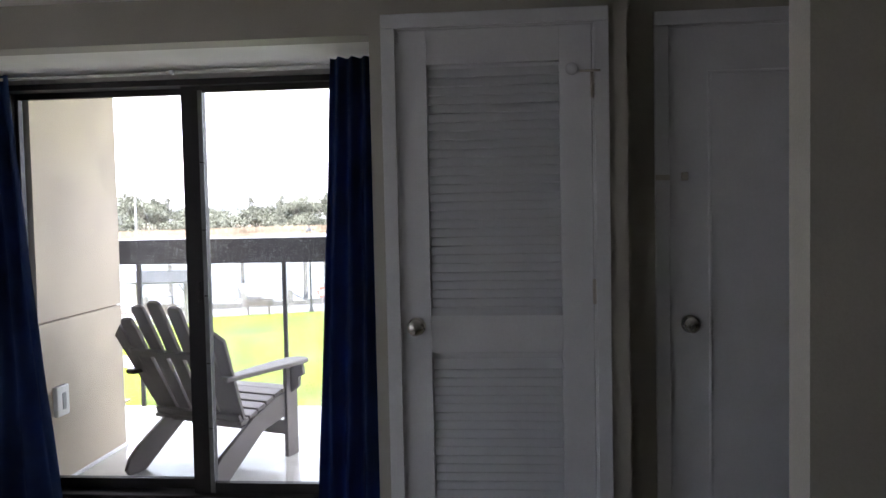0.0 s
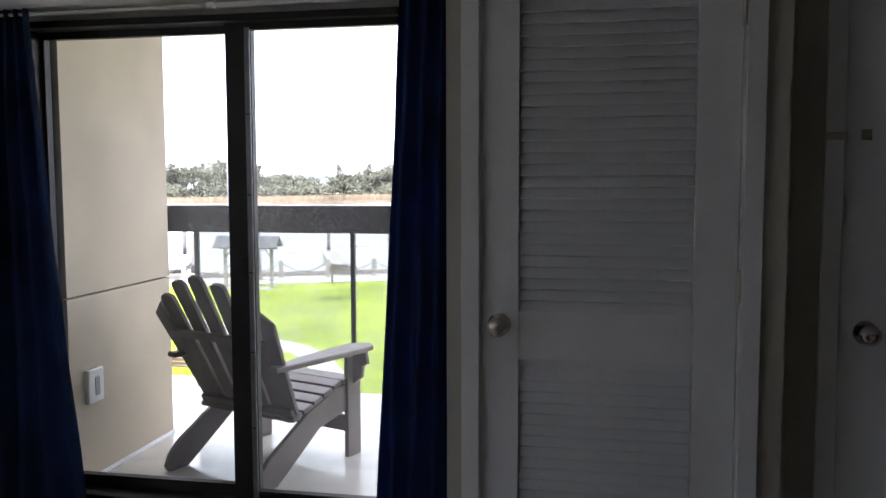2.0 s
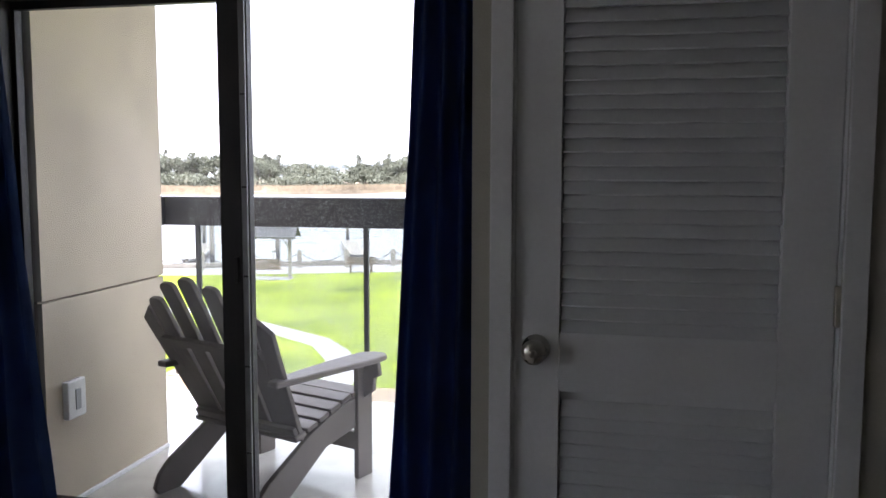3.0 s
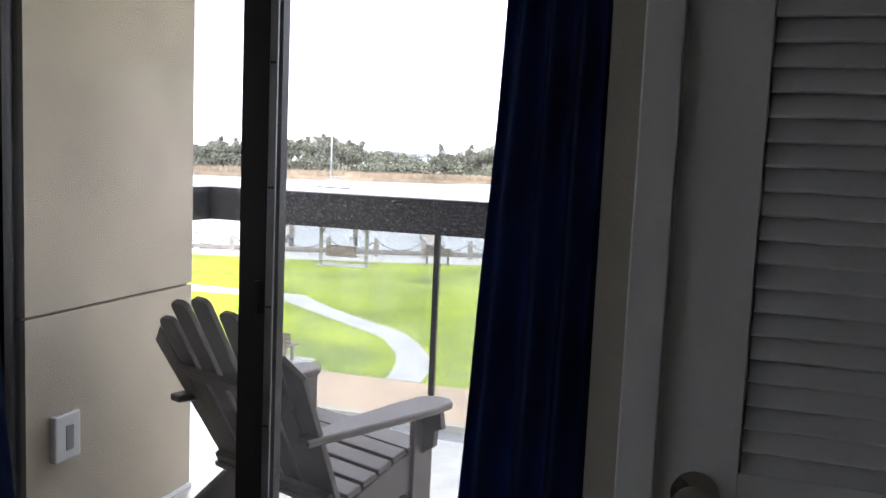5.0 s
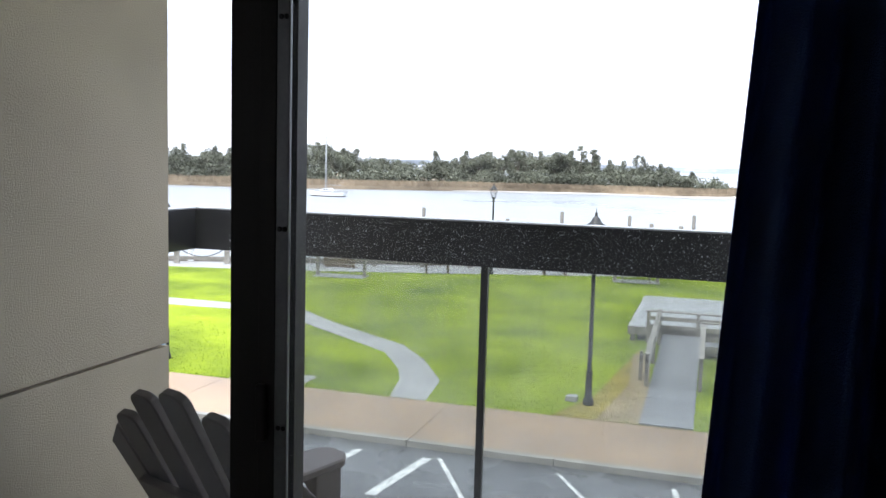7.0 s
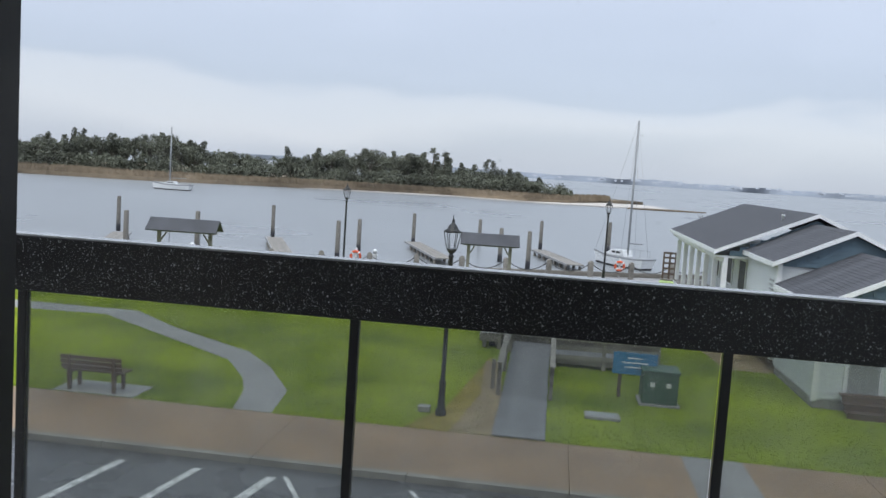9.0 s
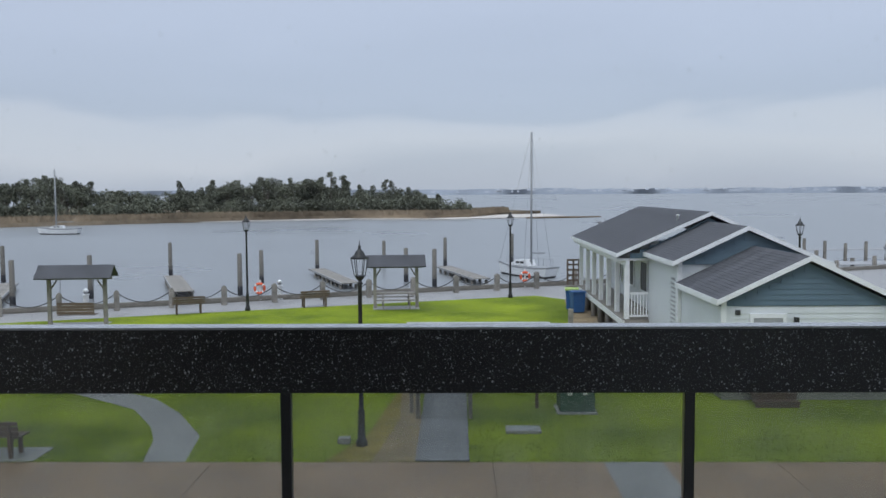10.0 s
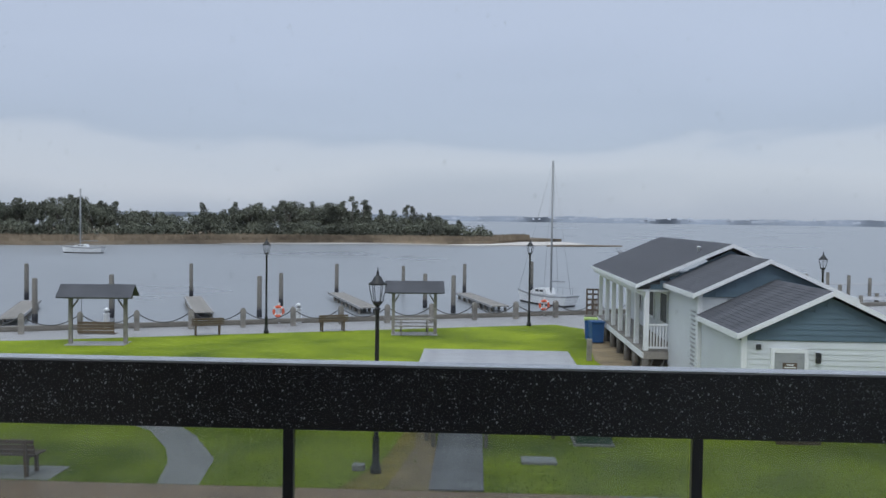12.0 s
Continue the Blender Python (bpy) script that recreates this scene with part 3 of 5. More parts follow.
for i, h in enumerate(tops):
    fan = (i - 2) * 2.3
    xb = (i - 2) * 0.094
    r_ = 0.043
    top_arc = [(r_ * math.cos(a), h - r_ * 0.6 + r_ * 0.6 * math.sin(a)) for a in (0, 0.55, 1.1, math.pi - 1.1, math.pi - 0.55, math.pi)]
    bm = prism([(-0.041, 0.0), (0.041, 0.0)] + top_arc, -0.011, 0.011, 0.003)
    bm.transform(lean @ pose(xb, 0, 0, 0, fan, 0))
    part("back_slat", bm, CHAIRM, chair)
for sx in (-1, 1):
    bm = prism([(-0.038, 0.02), (0.038, 0.02), (0.056, 0.575), (-0.024, 0.635)] if sx > 0 else [(-0.038, 0.02), (0.038, 0.02), (0.024, 0.635), (-0.056, 0.575)], -0.011, 0.011, 0.003)
    bm.transform(lean @ pose(sx * 0.246, 0, 0, 0, sx * 7.0, 0))
    part("back_slat", bm, CHAIRM, chair)
for z, w in ((0.08, 0.29), (0.47, 0.285)):
    part("back_brace", bbox(-w, w, 0.012, 0.034, z - 0.02, z + 0.02, 0.003, lean @ pose(0, -0.046, 0)), CHAIRM, chair)
part("front_apron", bbox(-0.28, 0.28, 0.69, 0.712, 0.24, 0.36, 0.003), CHAIRM, chair)
part("stretcher", bbox(-0.28, 0.28, 0.64, 0.665, 0.12, 0.2, 0.003), CHAIRM, chair)

# ---- the ground outside ----
G, WL = -4.2, -5.4


def sheet(points, z, thick=0.25):
    return prism(points, z - thick, z, 0, "z")


def bank(x):
    """The line of the river wall."""
    return 51.3 + 0.42 * x


structure("water", slabs((-4500, 4500, 30.0, 4800, WL - 3.0, WL)), WATER, "grey rippled river under overcast sky")
structure("ground", sheet([(-160, -40), (160, -40), (160, bank(140)), (140, bank(140)), (-160, bank(-160))], G - 0.13, 3.5), SOIL, "sandy ground under the park")
structure("road", sheet([(-120, -30), (120, -30), (120, 15.62), (-120, 15.62)], G - 0.12, 0.05), ASPHALT, "wet grey asphalt car park")
structure("kerb", slabs(*[(x, x + 2.98, 15.62, 15.80, G - 0.16, G + 0.004) for x in range(-90, 90, 3)]), CURB, "stained concrete kerb")
structure("pavement", slabs(*[(x, x + 5.99, 15.8, 18.55, G - 0.12, G + 0.002) for x in range(-90, 90, 6)]), TANWALK, "tan wet paved pavement")
structure("ramp_concrete", slabs((2.35, 3.6, 15.81, 18.54, G - 0.1, G + 0.007)), CONC, "pale concrete patch in the pavement", "pavement")
lawn = structure("lawn", sheet([(-110, 18.551), (100, 18.551), (100, 40), (6.5, 40.0), (5.2, 46.0), (3.6, 48.0), (-8, 43.5), (-21, 38.4), (-110, 18.6)], G + 0.004, 0.12), GRASS, "bright wet green lawn", "lawn")
structure("promenade", sheet([(-110, bank(-110) - 13.3), (-21, 38.4), (-8, 43.5), (3.6, 48.0), (5.2, 46.0), (8, 45.6), (60, 58), (60, bank(60) - 0.5), (-110, bank(-110) - 0.5)], G + 0.0, 0.12), CONC, "pale concrete river promenade", "pavement")


def ribbon(name, left, right, z, material, label):
    bm = bmesh.new()
    a, c = [bm.verts.new((x, y, z)) for x, y in left], [bm.verts.new((x, y, z)) for x, y in right]
    for i in range(len(a) - 1):
        bm.faces.new([a[i], c[i], c[i + 1], a[i + 1]])
    for q in list(bm.faces):
        if q.normal.z < 0:
            q.normal_flip()
    ext = bmesh.ops.extrude_face_region(bm, geom=list(bm.faces))
    bmesh.ops.translate(bm, vec=(0, 0, -0.08), verts=[v for v in ext["geom"] if isinstance(v, bmesh.types.BMVert)])
    bmesh.ops.recalc_face_normals(bm, faces=bm.faces)
    return structure(name, bm, material, label, "path")


ribbon("path_curved", [(-30, 27.6), (-19.0, 27.4), (-15.6, 27.7), (-11.85, 24.9), (-10.5, 23.9), (-9.35, 23.0), (-8.3, 21.3), (-7.85, 20.2), (-7.5, 18.56)],
       [(-30, 29.0), (-19.9, 28.7), (-14.95, 28.75), (-12.6, 26.6), (-10.9, 25.4), (-9.2, 24.2), (-8.0, 22.6), (-6.85, 20.5), (-6.6, 18.56)], G + 0.011, CONC, "pale bent concrete path through the lawn")
ribbon("path_bare", [(-2.6, 18.56), (-2.2, 22.0), (-2.4, 26.0)], [(-1.66, 18.56), (-1.66, 22.0), (-1.9, 26.0)], G + 0.008, SOIL, "bare soil beside the boardwalk")
ribbon("turf_worn", [(-3.6, 18.56), (-2.9, 20.5), (-2.6, 23.5), (-2.3, 26.5)], [(-2.6, 18.56), (-2.2, 20.5), (-2.2, 23.5), (-2.25, 26.5)], G + 0.0065, WORN, "worn yellowish turf beside the boardwalk")
ribbon("verge_bare", [(5.0, 28.0), (4.2, 36.0), (4.9, 45.8)], [(8.0, 28.0), (8.0, 38.0), (8.0, 46.2)], G + 0.009, SOIL, "bare sandy strip beside the house")
for i, (x0, y0, x1, y1, w) in enumerate(((-7.25, 12.4, -6.83, 15.1, 0.08), (-5.75, 13.0, -5.40, 15.1, 0.10), (-4.2, 13.4, -5.18, 15.2, 0.05), (-2.2, 14.1, -2.85, 15.2, 0.045), (-8.7, 12.4, -8.3, 15.1, 0.08), (-0.4, 13.2, -0.75, 15.2, 0.05))):
    structure("parking_stripe", prism([(x0 - w, y0), (x0 + w, y0), (x1 + w, y1), (x1 - w, y1)], G - 0.12, G - 0.112, 0, "z"), PAINTW, "worn white parking line", "road marking")


# grass blades near the pavement edge and over the near lawn
rng = np.random.default_rng(11)
gv, gf = [], []
for i in range(26000):
    x, y = rng.uniform(-17, 9), 18.56 + 14 * rng.random() ** 1.6
    if -1.75 < x < -0.4 or (x < -6.4 and abs(y - 18.5 - 0.9 * (-6.4 - x)) < 2.6):
        continue
    h, a = rng.uniform(0.02, 0.045), rng.uniform(0, 6.28)
    dx, dy = 0.012 * math.cos(a), 0.012 * math.sin(a)
    k = len(gv)
    gv += [(x - dx, y - dy, G), (x + dx, y + dy, G), (x + rng.uniform(-0.03, 0.03), y + rng.uniform(-0.03, 0.03), G + h)]
    gf.append((k, k + 1, k + 2))
data = bpy.data.meshes.new("grass")
data.from_pydata(gv, [], gf)
data.materials.append(BLADE)
tagged(new("grass", data), "short wet green grass blades", "grass", kind="stuff")


# ---- boardwalk, fence and raised deck ----
def planks(parent, x0, x1, y0, y1, z, along="x", width=0.14, gap=0.008, material=BOARD, thick=0.035):
    """Boards side by side over a rectangle, each one a piece."""
    if along == "x":
        first = part("plank", bbox(x0, x1, 0, width - gap, z - thick, z, 0), material, parent)
        count = int((y1 - y0) / width)
        first.matrix_basis = pose(0, y0, 0)
        for i in range(1, count):
            again(first, pose(random.uniform(-0.006, 0.006), y0 + i * width, random.uniform(-0.002, 0.002)))
    else:
        first = part("plank", bbox(0, width - gap, y0, y1, z - thick, z, 0), material, parent)
        first.matrix_basis = pose(x0, 0, 0)
        for i in range(1, int((x1 - x0) / width)):
            again(first, pose(x0 + i * width, random.uniform(-0.006, 0.006), random.uniform(-0.002, 0.002)))


def rise(y):
    """Height of the boardwalk over the lawn: level first, then a gentle ramp."""
    return 0.05 + max(0.0, y - 22.0) * 0.05


walkway = thing("boardwalk", pose(0, 0, G), "grey wet timber boardwalk ramping up across the lawn", "boardwalk", kind="structure")
first = part("plank", bbox(-1.66, -0.50, 0, 0.132, -0.035, 0, 0), WALKB, walkway)
for i in range(66):
    m = pose(random.uniform(-0.006, 0.006), 18.56 + 0.14 * i, rise(18.56 + 0.14 * i), 2.86 if i > 24 else 0, 0, 0)
    if i == 0:
        first.matrix_basis = m
    else:
        again(first, m)
for x in (-1.64, -0.57):
    part("bearer", prism([(18.6, -0.05), (22.0, -0.05), (27.7, -0.05), (27.7, 0.29), (22.0, 0.012), (18.6, 0.012)], x, x + 0.05, 0, "x"), TIMBER, walkway)
landing = thing("landing", pose(0, 0, G), "timber landing turning off the boardwalk", "landing", kind="structure")
planks(landing, -0.49, 2.65, 26.2, 27.75, 0.32, along="y", width=0.15, material=WALKB)
for x in (-0.4, 1.1, 2.5):
    for y in (26.3, 27.65):
        part("landing_post", bbox(x, x + 0.1, y - 0.1, y, -0.1, 0.284, 0), TIMBER, landing)
part("skirt", bbox(-0.45, 2.65, 26.16, 26.195, 0.1, 0.3, 0), TIMBER, landing)
deck = thing("deck", pose(0, 0, G), "raised silvery timber deck by the river", "deck", kind="structure")
planks(deck, -2.78, 2.98, 27.95, 35.3, 0.5, along="x", width=0.16)
for x in (-2.7, 0.1, 2.8):
    for y in (28.2, 30.5, 32.9, 35.2):
        part("deck_post", bbox(x, x + 0.14, y - 0.14, y, -0.1, 0.464, 0), TIMBER, deck)
part("skirt", bbox(-2.78, 2.98, 27.90, 27.945, 0.24, 0.5, 0), TIMBER, deck)
# solid dark block in place of the shade beneath the deck
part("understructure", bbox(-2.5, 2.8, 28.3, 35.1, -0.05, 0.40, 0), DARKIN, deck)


def fence(a, c, z0, h, count, rails, label):
    """Posts, flat boards and a cap from point a to point c."""
    L = math.hypot(c[0] - a[0], c[1] - a[1])
    f = thing("timber_fence", pose(a[0], a[1], G, 0, 0, math.degrees(math.atan2(c[1] - a[1], c[0] - a[0]))), label, "fence", "fences round the deck")
    for k in range(count):
        x = L * k / (count - 1)
        part("post", bbox(x - 0.055, x + 0.055, -0.05, 0.05, 0, z0 + h - 0.002, 0.008), TIMBER, f)
    for k in range(rails):
        z = z0 + h - 0.26 - 0.27 * k
        part("board", bbox(-0.05, L + 0.05, -0.082, -0.053, z, z + 0.13, 0.004), TIMBER, f)
    part("cap_rail", bbox(-0.08, L + 0.08, -0.10, 0.07, z0 + h, z0 + h + 0.04, 0.004), TIMBER, f)
    return f


fence((-2.13, 27.85), (0.95, 27.88), 0.3, 0.74, 3, 2, "weathered board rail along the deck edge")
fence((-0.40, 26.05), (2.62, 26.25), 0.2, 0.88, 3, 3, "weathered horizontal-board timber fence beside the landing")
fence((2.70, 26.3), (2.72, 27.8), 0.2, 0.88, 2, 3, "weathered short end rail of the landing")
for x, y1 in ((-1.76, 27.7), (-0.42, 25.9)):
    f = thing("timber_handrail", pose(x, 0, G), "weathered sloping timber handrail of the boardwalk", "handrail", "boardwalk handrails")
    for k in range(3):
        y = 22.1 + (y1 - 22.15) * k / 2
        part("post", bbox(-0.05, 0.05, y - 0.05, y + 0.05, 0, rise(y) + 0.80, 0.006), TIMBER, f)
    for z in (0.30, 0.58):
        part("board", prism([(22.05, rise(22.05) + z), (y1, rise(y1) + z), (y1, rise(y1) + z + 0.11), (22.05, rise(22.05) + z + 0.11)], -0.03, 0.03, 0, "x"), TIMBER, f)
    part("cap_rail", prism([(21.95, rise(22) + 0.802), (y1, rise(y1) + 0.802), (y1, rise(y1) + 0.84), (21.95, rise(22) + 0.84)], -0.07, 0.07, 0, "x"), TIMBER, f)

sign = thing("park_sign", pose(1.72, 23.1, G), "blue park sign board on two brown posts", "sign")
for x in (-0.36, 0.36):
    part("post", bbox(x - 0.045, x + 0.045, 0, 0.09, 0, 1.2, 0.006), BROWNW, sign)
part("board", bbox(-0.57, 0.57, -0.03, 0, 0.64, 1.22, 0.008), SIGNB, sign)
for z, w in ((1.06, 0.2), (0.94, 0.34), (0.82, 0.26)):
    part("lettering_bar", bbox(-w, w, -0.034, -0.029, z, z + 0.035, 0), HULL, sign)

cab = thing("utility_cabinet", pose(2.35, 22.9, G), "dark green metal utility cabinet on the lawn", "utility box")
part("body", bbox(-0.45, 0.45, -0.4, 0.4, 0.06, 0.86, 0.02), GREENB, cab)
part("lid", bbox(-0.48, 0.48, -0.43, 0.43, 0.861, 0.92, 0.015), GREENB, cab)
part("plinth", bbox(-0.52, 0.52, -0.46, 0.46, 0, 0.058, 0.01), CONC, cab)
for x in (-0.2, 0.2):
    part("label_plate", bbox(x - 0.06, x + 0.06, -0.405, -0.401, 0.5, 0.62, 0), PLASTIC, cab)
pl = thing("ground_plaque", pose(0.83, 20.95, G), "pale concrete plaque lying in the lawn", "plaque")
part("slab", bbox(-0.42, 0.42, -0.26, 0.26, 0, 0.07, 0.012), CONC, pl)
part("plate", bbox(-0.34, 0.34, -0.19, 0.19, 0.071, 0.08, 0.004), GREYP, pl)
bol = thing("spigot_post", pose(-1.95, 22.7, G), "short timber post with a tap beside the boardwalk", "tap post")
part("post", bbox(-0.05, 0.05, -0.05, 0.05, 0, 0.8, 0.008), TIMBER, bol)
part("tap", tube([(0, -0.05, 0.7), (0, -0.13, 0.7), (0, -0.14, 0.64)], 0.018), ROPE, bol)
stump = thing("ground_stub", pose(-3.35, 19.95, G), "small pale marker block by the lamp", "marker")
part("block", bbox(-0.14, 0.14, -0.12, 0.12, 0, 0.14, 0.02), CONC, stump)


# ---- lamps ----
def street_lamp(x, y, h, label):
    s = thing("street_lamp", pose(x, y, G), label, "street lamp", "park lamps")
    t = h - 1.0
    part("pole", lathe([(0.13, 0), (0.13, 0.12), (0.085, 0.2), (0.075, 0.75), (0.09, 0.78), (0.055, 0.85), (0.045, t), (0.075, t + 0.03), (0.05, t + 0.07), (0.03, t + 0.1)], 14), BLACKI, s)
    head = part("lantern", lathe([(0.05, t + 0.1), (0.10, t + 0.16), (0.125, t + 0.2), (0.11, t + 0.215), (0.05, t + 0.216)], 14), BLACKI, s)
    part("glass", lathe([(0.115, t + 0.22), (0.185, t + 0.58)], 12), LAMPG, head, "clear lantern glass", shadow=False)
    for k in range(6):
        a = 2 * math.pi * k / 6
        part("rib", tube([(0.122 * math.cos(a), 0.122 * math.sin(a), t + 0.21), (0.2 * math.cos(a), 0.2 * math.sin(a), t + 0.59)], 0.009, 6), BLACKI, head)
    part("cap", lathe([(0.205, t + 0.585), (0.215, t + 0.61), (0.125, t + 0.67), (0.115, t + 0.70), (0.085, t + 0.76), (0.04, t + 0.79), (0.03, t + 0.84), (0.038, t + 0.86), (0.012, t + 0.90), (0.01, t + 0.98)], 14), BLACKI, head)
    return s


for x, y, h in ((-2.93, 19.75, 4.68), (-11.0, 42.3, 4.75), (2.15, 47.2, 4.75), (15.2, 40.8, 4.52), (-14.6, 19.8, 4.55), (-29.5, 40.3, 4.75)):
    street_lamp(x, y, h, "black lantern street lamp beside the lawn")


hs = thing("parking_sign", pose(-14.1, 18.9, G), "white and blue accessible parking sign on a post", "sign")
part("post", bbox(-0.03, 0.03, 0, 0.06, 0, 1.6, 0.004), GREYP, hs)
pt = part("plate", bbox(-0.12, 0.12, -0.02, 0, 0.35, 1.95, 0.004), BOARD, hs, "pale sign plate")
part("symbol_panel", bbox(-0.09, 0.09, -0.026, -0.021, 1.5, 1.75, 0), SIGNB, pt)
for z in (0.6, 0.75, 0.9, 1.05):
    part("lettering_bar", bbox(-0.09, 0.09, -0.026, -0.021, z, z + 0.05, 0), SIGNB, pt)
gz = thing("timber_gallery", pose(-22.5, 27.5, G), "weathered timber rail and posts beside the lawn", "railing")
for x in (-1.6, 0, 1.6):
    part("post", bbox(x - 0.07, x + 0.07, -0.07, 0.07, 0, 2.4, 0.008), TIMBER, gz)
for z in (0.3, 1.0, 2.3):
    part("rail", bbox(-1.7, 1.7, -0.04, 0.04, z, z + 0.1, 0.005), TIMBER, gz)
for k in range(14):
    part("baluster", bbox(-1.5 + 0.22 * k, -1.46 + 0.22 * k, -0.02, 0.02, 0.4, 1.0, 0), TIMBER, gz)


# ---- benches, shelters ----
def bench(x, y, turn, label):
    s = thing("park_bench", pose(x, y, G, 0, 0, turn), label, "bench", "park benches")
    for sx in (-0.55, 0.55):
        part("end_frame", prism([(-0.28, 0), (-0.2, 0), (-0.18, 0.4), (0.14, 0.4), (0.16, 0), (0.24, 0), (0.32, 0.84), (0.26, 0.86), (0.2, 0.46), (-0.27, 0.46)], sx - 0.035, sx + 0.035, 0.004, "x"), BROWNW, s)
    for i in range(4):
        part("seat_plank", bbox(-0.75, 0.75, -0.27 + 0.115 * i, -0.17 + 0.115 * i, 0.461, 0.50, 0.005), BROWNW, s)
    for i in range(3):
        part("back_plank", bbox(-0.75, 0.75, -0.02, 0.02, 0, 0.09, 0.005, pose(0, 0.22 + 0.025 * i, 0.53 + 0.115 * i, -8, 0, 0)), BROWNW, s)
    return s


bench(-11.0, 18.95, 180, "brown timber park bench on a concrete pad")
pad = thing("bench_pad", pose(-10.9, 19.0, G), "pale concrete pad under the bench", "paving")
part("slab", bbox(-1.0, 1.0, -0.42, 0.6, -0.02, 0.02, 0.01), CONC, pad)
bench(-13.6, 41.3, 202, "brown timber park bench facing the river")
bench(-7.95, 43.6, 202, "brown timber park bench facing the river")


def shelter(x, y, turn, w, label, over=0.55):
    s = thing("shelter", pose(x, y, G, 0, 0, turn), label, "shelter", "riverside shelters")
    for sx in (-w, w):
        part("post", bbox(sx - 0.08, sx + 0.08, -0.08, 0.08, 0, 2.0, 0.01), TIMBER, s)
        part("brace", tube([(sx, 0, 1.5), (sx * 0.72, 0, 1.98)], 0.04, 6), TIMBER, s)
    part("beam", bbox(-w - 0.3, w + 0.3, -0.07, 0.07, 2.0, 2.15, 0.01), TIMBER, s)
    for sy in (-1, 1):
        part("roof_slope", bbox(-w - over, w + over, -0.01, 0.85, -0.03, 0.03, 0.006, pose(0, 0, 2.62, -38 * sy, 0, 0) @ (pose(0, 0, 0) if sy > 0 else pose(0, -0.84, 0))), SHINGLE, s)
    part("pad", bbox(-w - 0.1, w + 0.1, -0.6, 0.6, -0.02, 0.025, 0.005), CONC, s)
    return s


shelter(-17.42, 37.9, 7, 1.18, "timber swing shelter with a grey shingled roof", 0.42)
sw = thing("porch_swing", pose(-17.42, 37.9, G + 0.45, 0, 0, 4), "brown timber swing seat hanging on chains", "swing")
for i in range(4):
    part("seat_plank", bbox(-0.8, 0.8, -0.25 + 0.12 * i, -0.14 + 0.12 * i, 0, 0.03, 0.004), BROWNW, sw)
for i in range(4):
    part("back_plank", bbox(-0.8, 0.8, -0.28, -0.25, 0.06 + 0.13 * i, 0.17 + 0.13 * i, 0.004), BROWNW, sw)
for sx in (-0.72, 0.72):
    part("chain", tube([(sx, -0.1, 0.03), (sx, 0, 1.56)], 0.012, 6), ROPE, sw)
shelter(-3.78, 43.1, 6, 1.04, "timber picnic shelter with a grey shingled roof", 0.42)
tb = thing("picnic_table", pose(-3.78, 43.1, G + 0.03, 0, 0, 6), "weathered picnic table with attached benches under the shelter", "picnic table")
for i in range(5):
    part("top_plank", bbox(-0.95, 0.95, -0.37 + 0.15 * i, -0.23 + 0.15 * i, 0.72, 0.76, 0.004), TIMBER, tb)
for sy in (-0.72, 0.72):
    part("bench_plank", bbox(-0.95, 0.95, sy - 0.13, sy + 0.13, 0.43, 0.47, 0.004), TIMBER, tb)
for sx in (-0.65, 0.65):
    part("leg_frame", prism([(-0.75, 0), (-0.65, 0), (-0.25, 0.7), (0.25, 0.7), (0.65, 0), (0.75, 0), (0.34, 0.719), (-0.34, 0.719)], sx - 0.03, sx + 0.03, 0, "x"), TIMBER, tb)
    part("bench_bearer", bbox(sx - 0.035, sx + 0.035, -0.85, 0.85, 0.34, 0.43, 0.004), TIMBER, tb)


# ---- river wall, posts with chains, docks ----
BANK = pose(0, 51.3, G, 0, 0, math.degrees(math.atan(0.42)))
wallr = thing("river_wall", BANK, "timber river wall with a dark cap", "river wall", kind="structure")
part("cap_beam", bbox(-90, 40, -0.5, -0.2, 0.08, 0.26, 0.01), PILE, wallr)
part("walkway_edge", bbox(-90, 40, -0.2, 0.55, -0.35, -0.12, 0.01), BOARD, wallr)
part("sheeting", bbox(-90, 40, 0.0, 0.2, -2.2, -0.36, 0), PILE, wallr)
part("outer_beam", bbox(-90, 40, 0.5, 0.68, -0.3, 0.02, 0.01), PILE, wallr)
for i in range(44):
    x = -88 + 2.9 * i
    part("face_pile", lathe([(0.13, -2.4), (0.13, 0.1), (0.02, 0.16)], 8), PILE, wallr).matrix_basis = pose(x, 0.75, 0)

bp0 = thing("bollard_post", BANK @ pose(-24.75, -1.35, 0), "grey square timber post of the chain fence", "bollard", "chain fence posts")
part("post", bbox(-0.13, 0.13, -0.13, 0.13, 0, 0.92, 0.015), TIMBER, bp0)
part("cap", prism([(-0.13, 0.921), (0.13, 0.921), (0.0, 1.02)], -0.13, 0.13), TIMBER, bp0)
SP = 2.59
for i in range(-14, 14):
    if i:
        copy_thing(bp0, BANK @ pose(-24.75 + SP * i, -1.35, 0))
ch = thing("rope_chain", BANK, "drooping dark chain between the posts", "chain", "post chains")
seg = part("swag", tube([(0.13 + (SP - 0.26) * k / 10, 0, 0.78 - 0.42 * (1 - (2 * k / 10 - 1) ** 2)) for k in range(11)], 0.028, 6), ROPE, ch)
seg.matrix_basis = pose(-24.75, -1.35, 0)
for i in range(-14, 13):
    if i:
        again(seg, pose(-24.75 + SP * i, -1.35, 0))


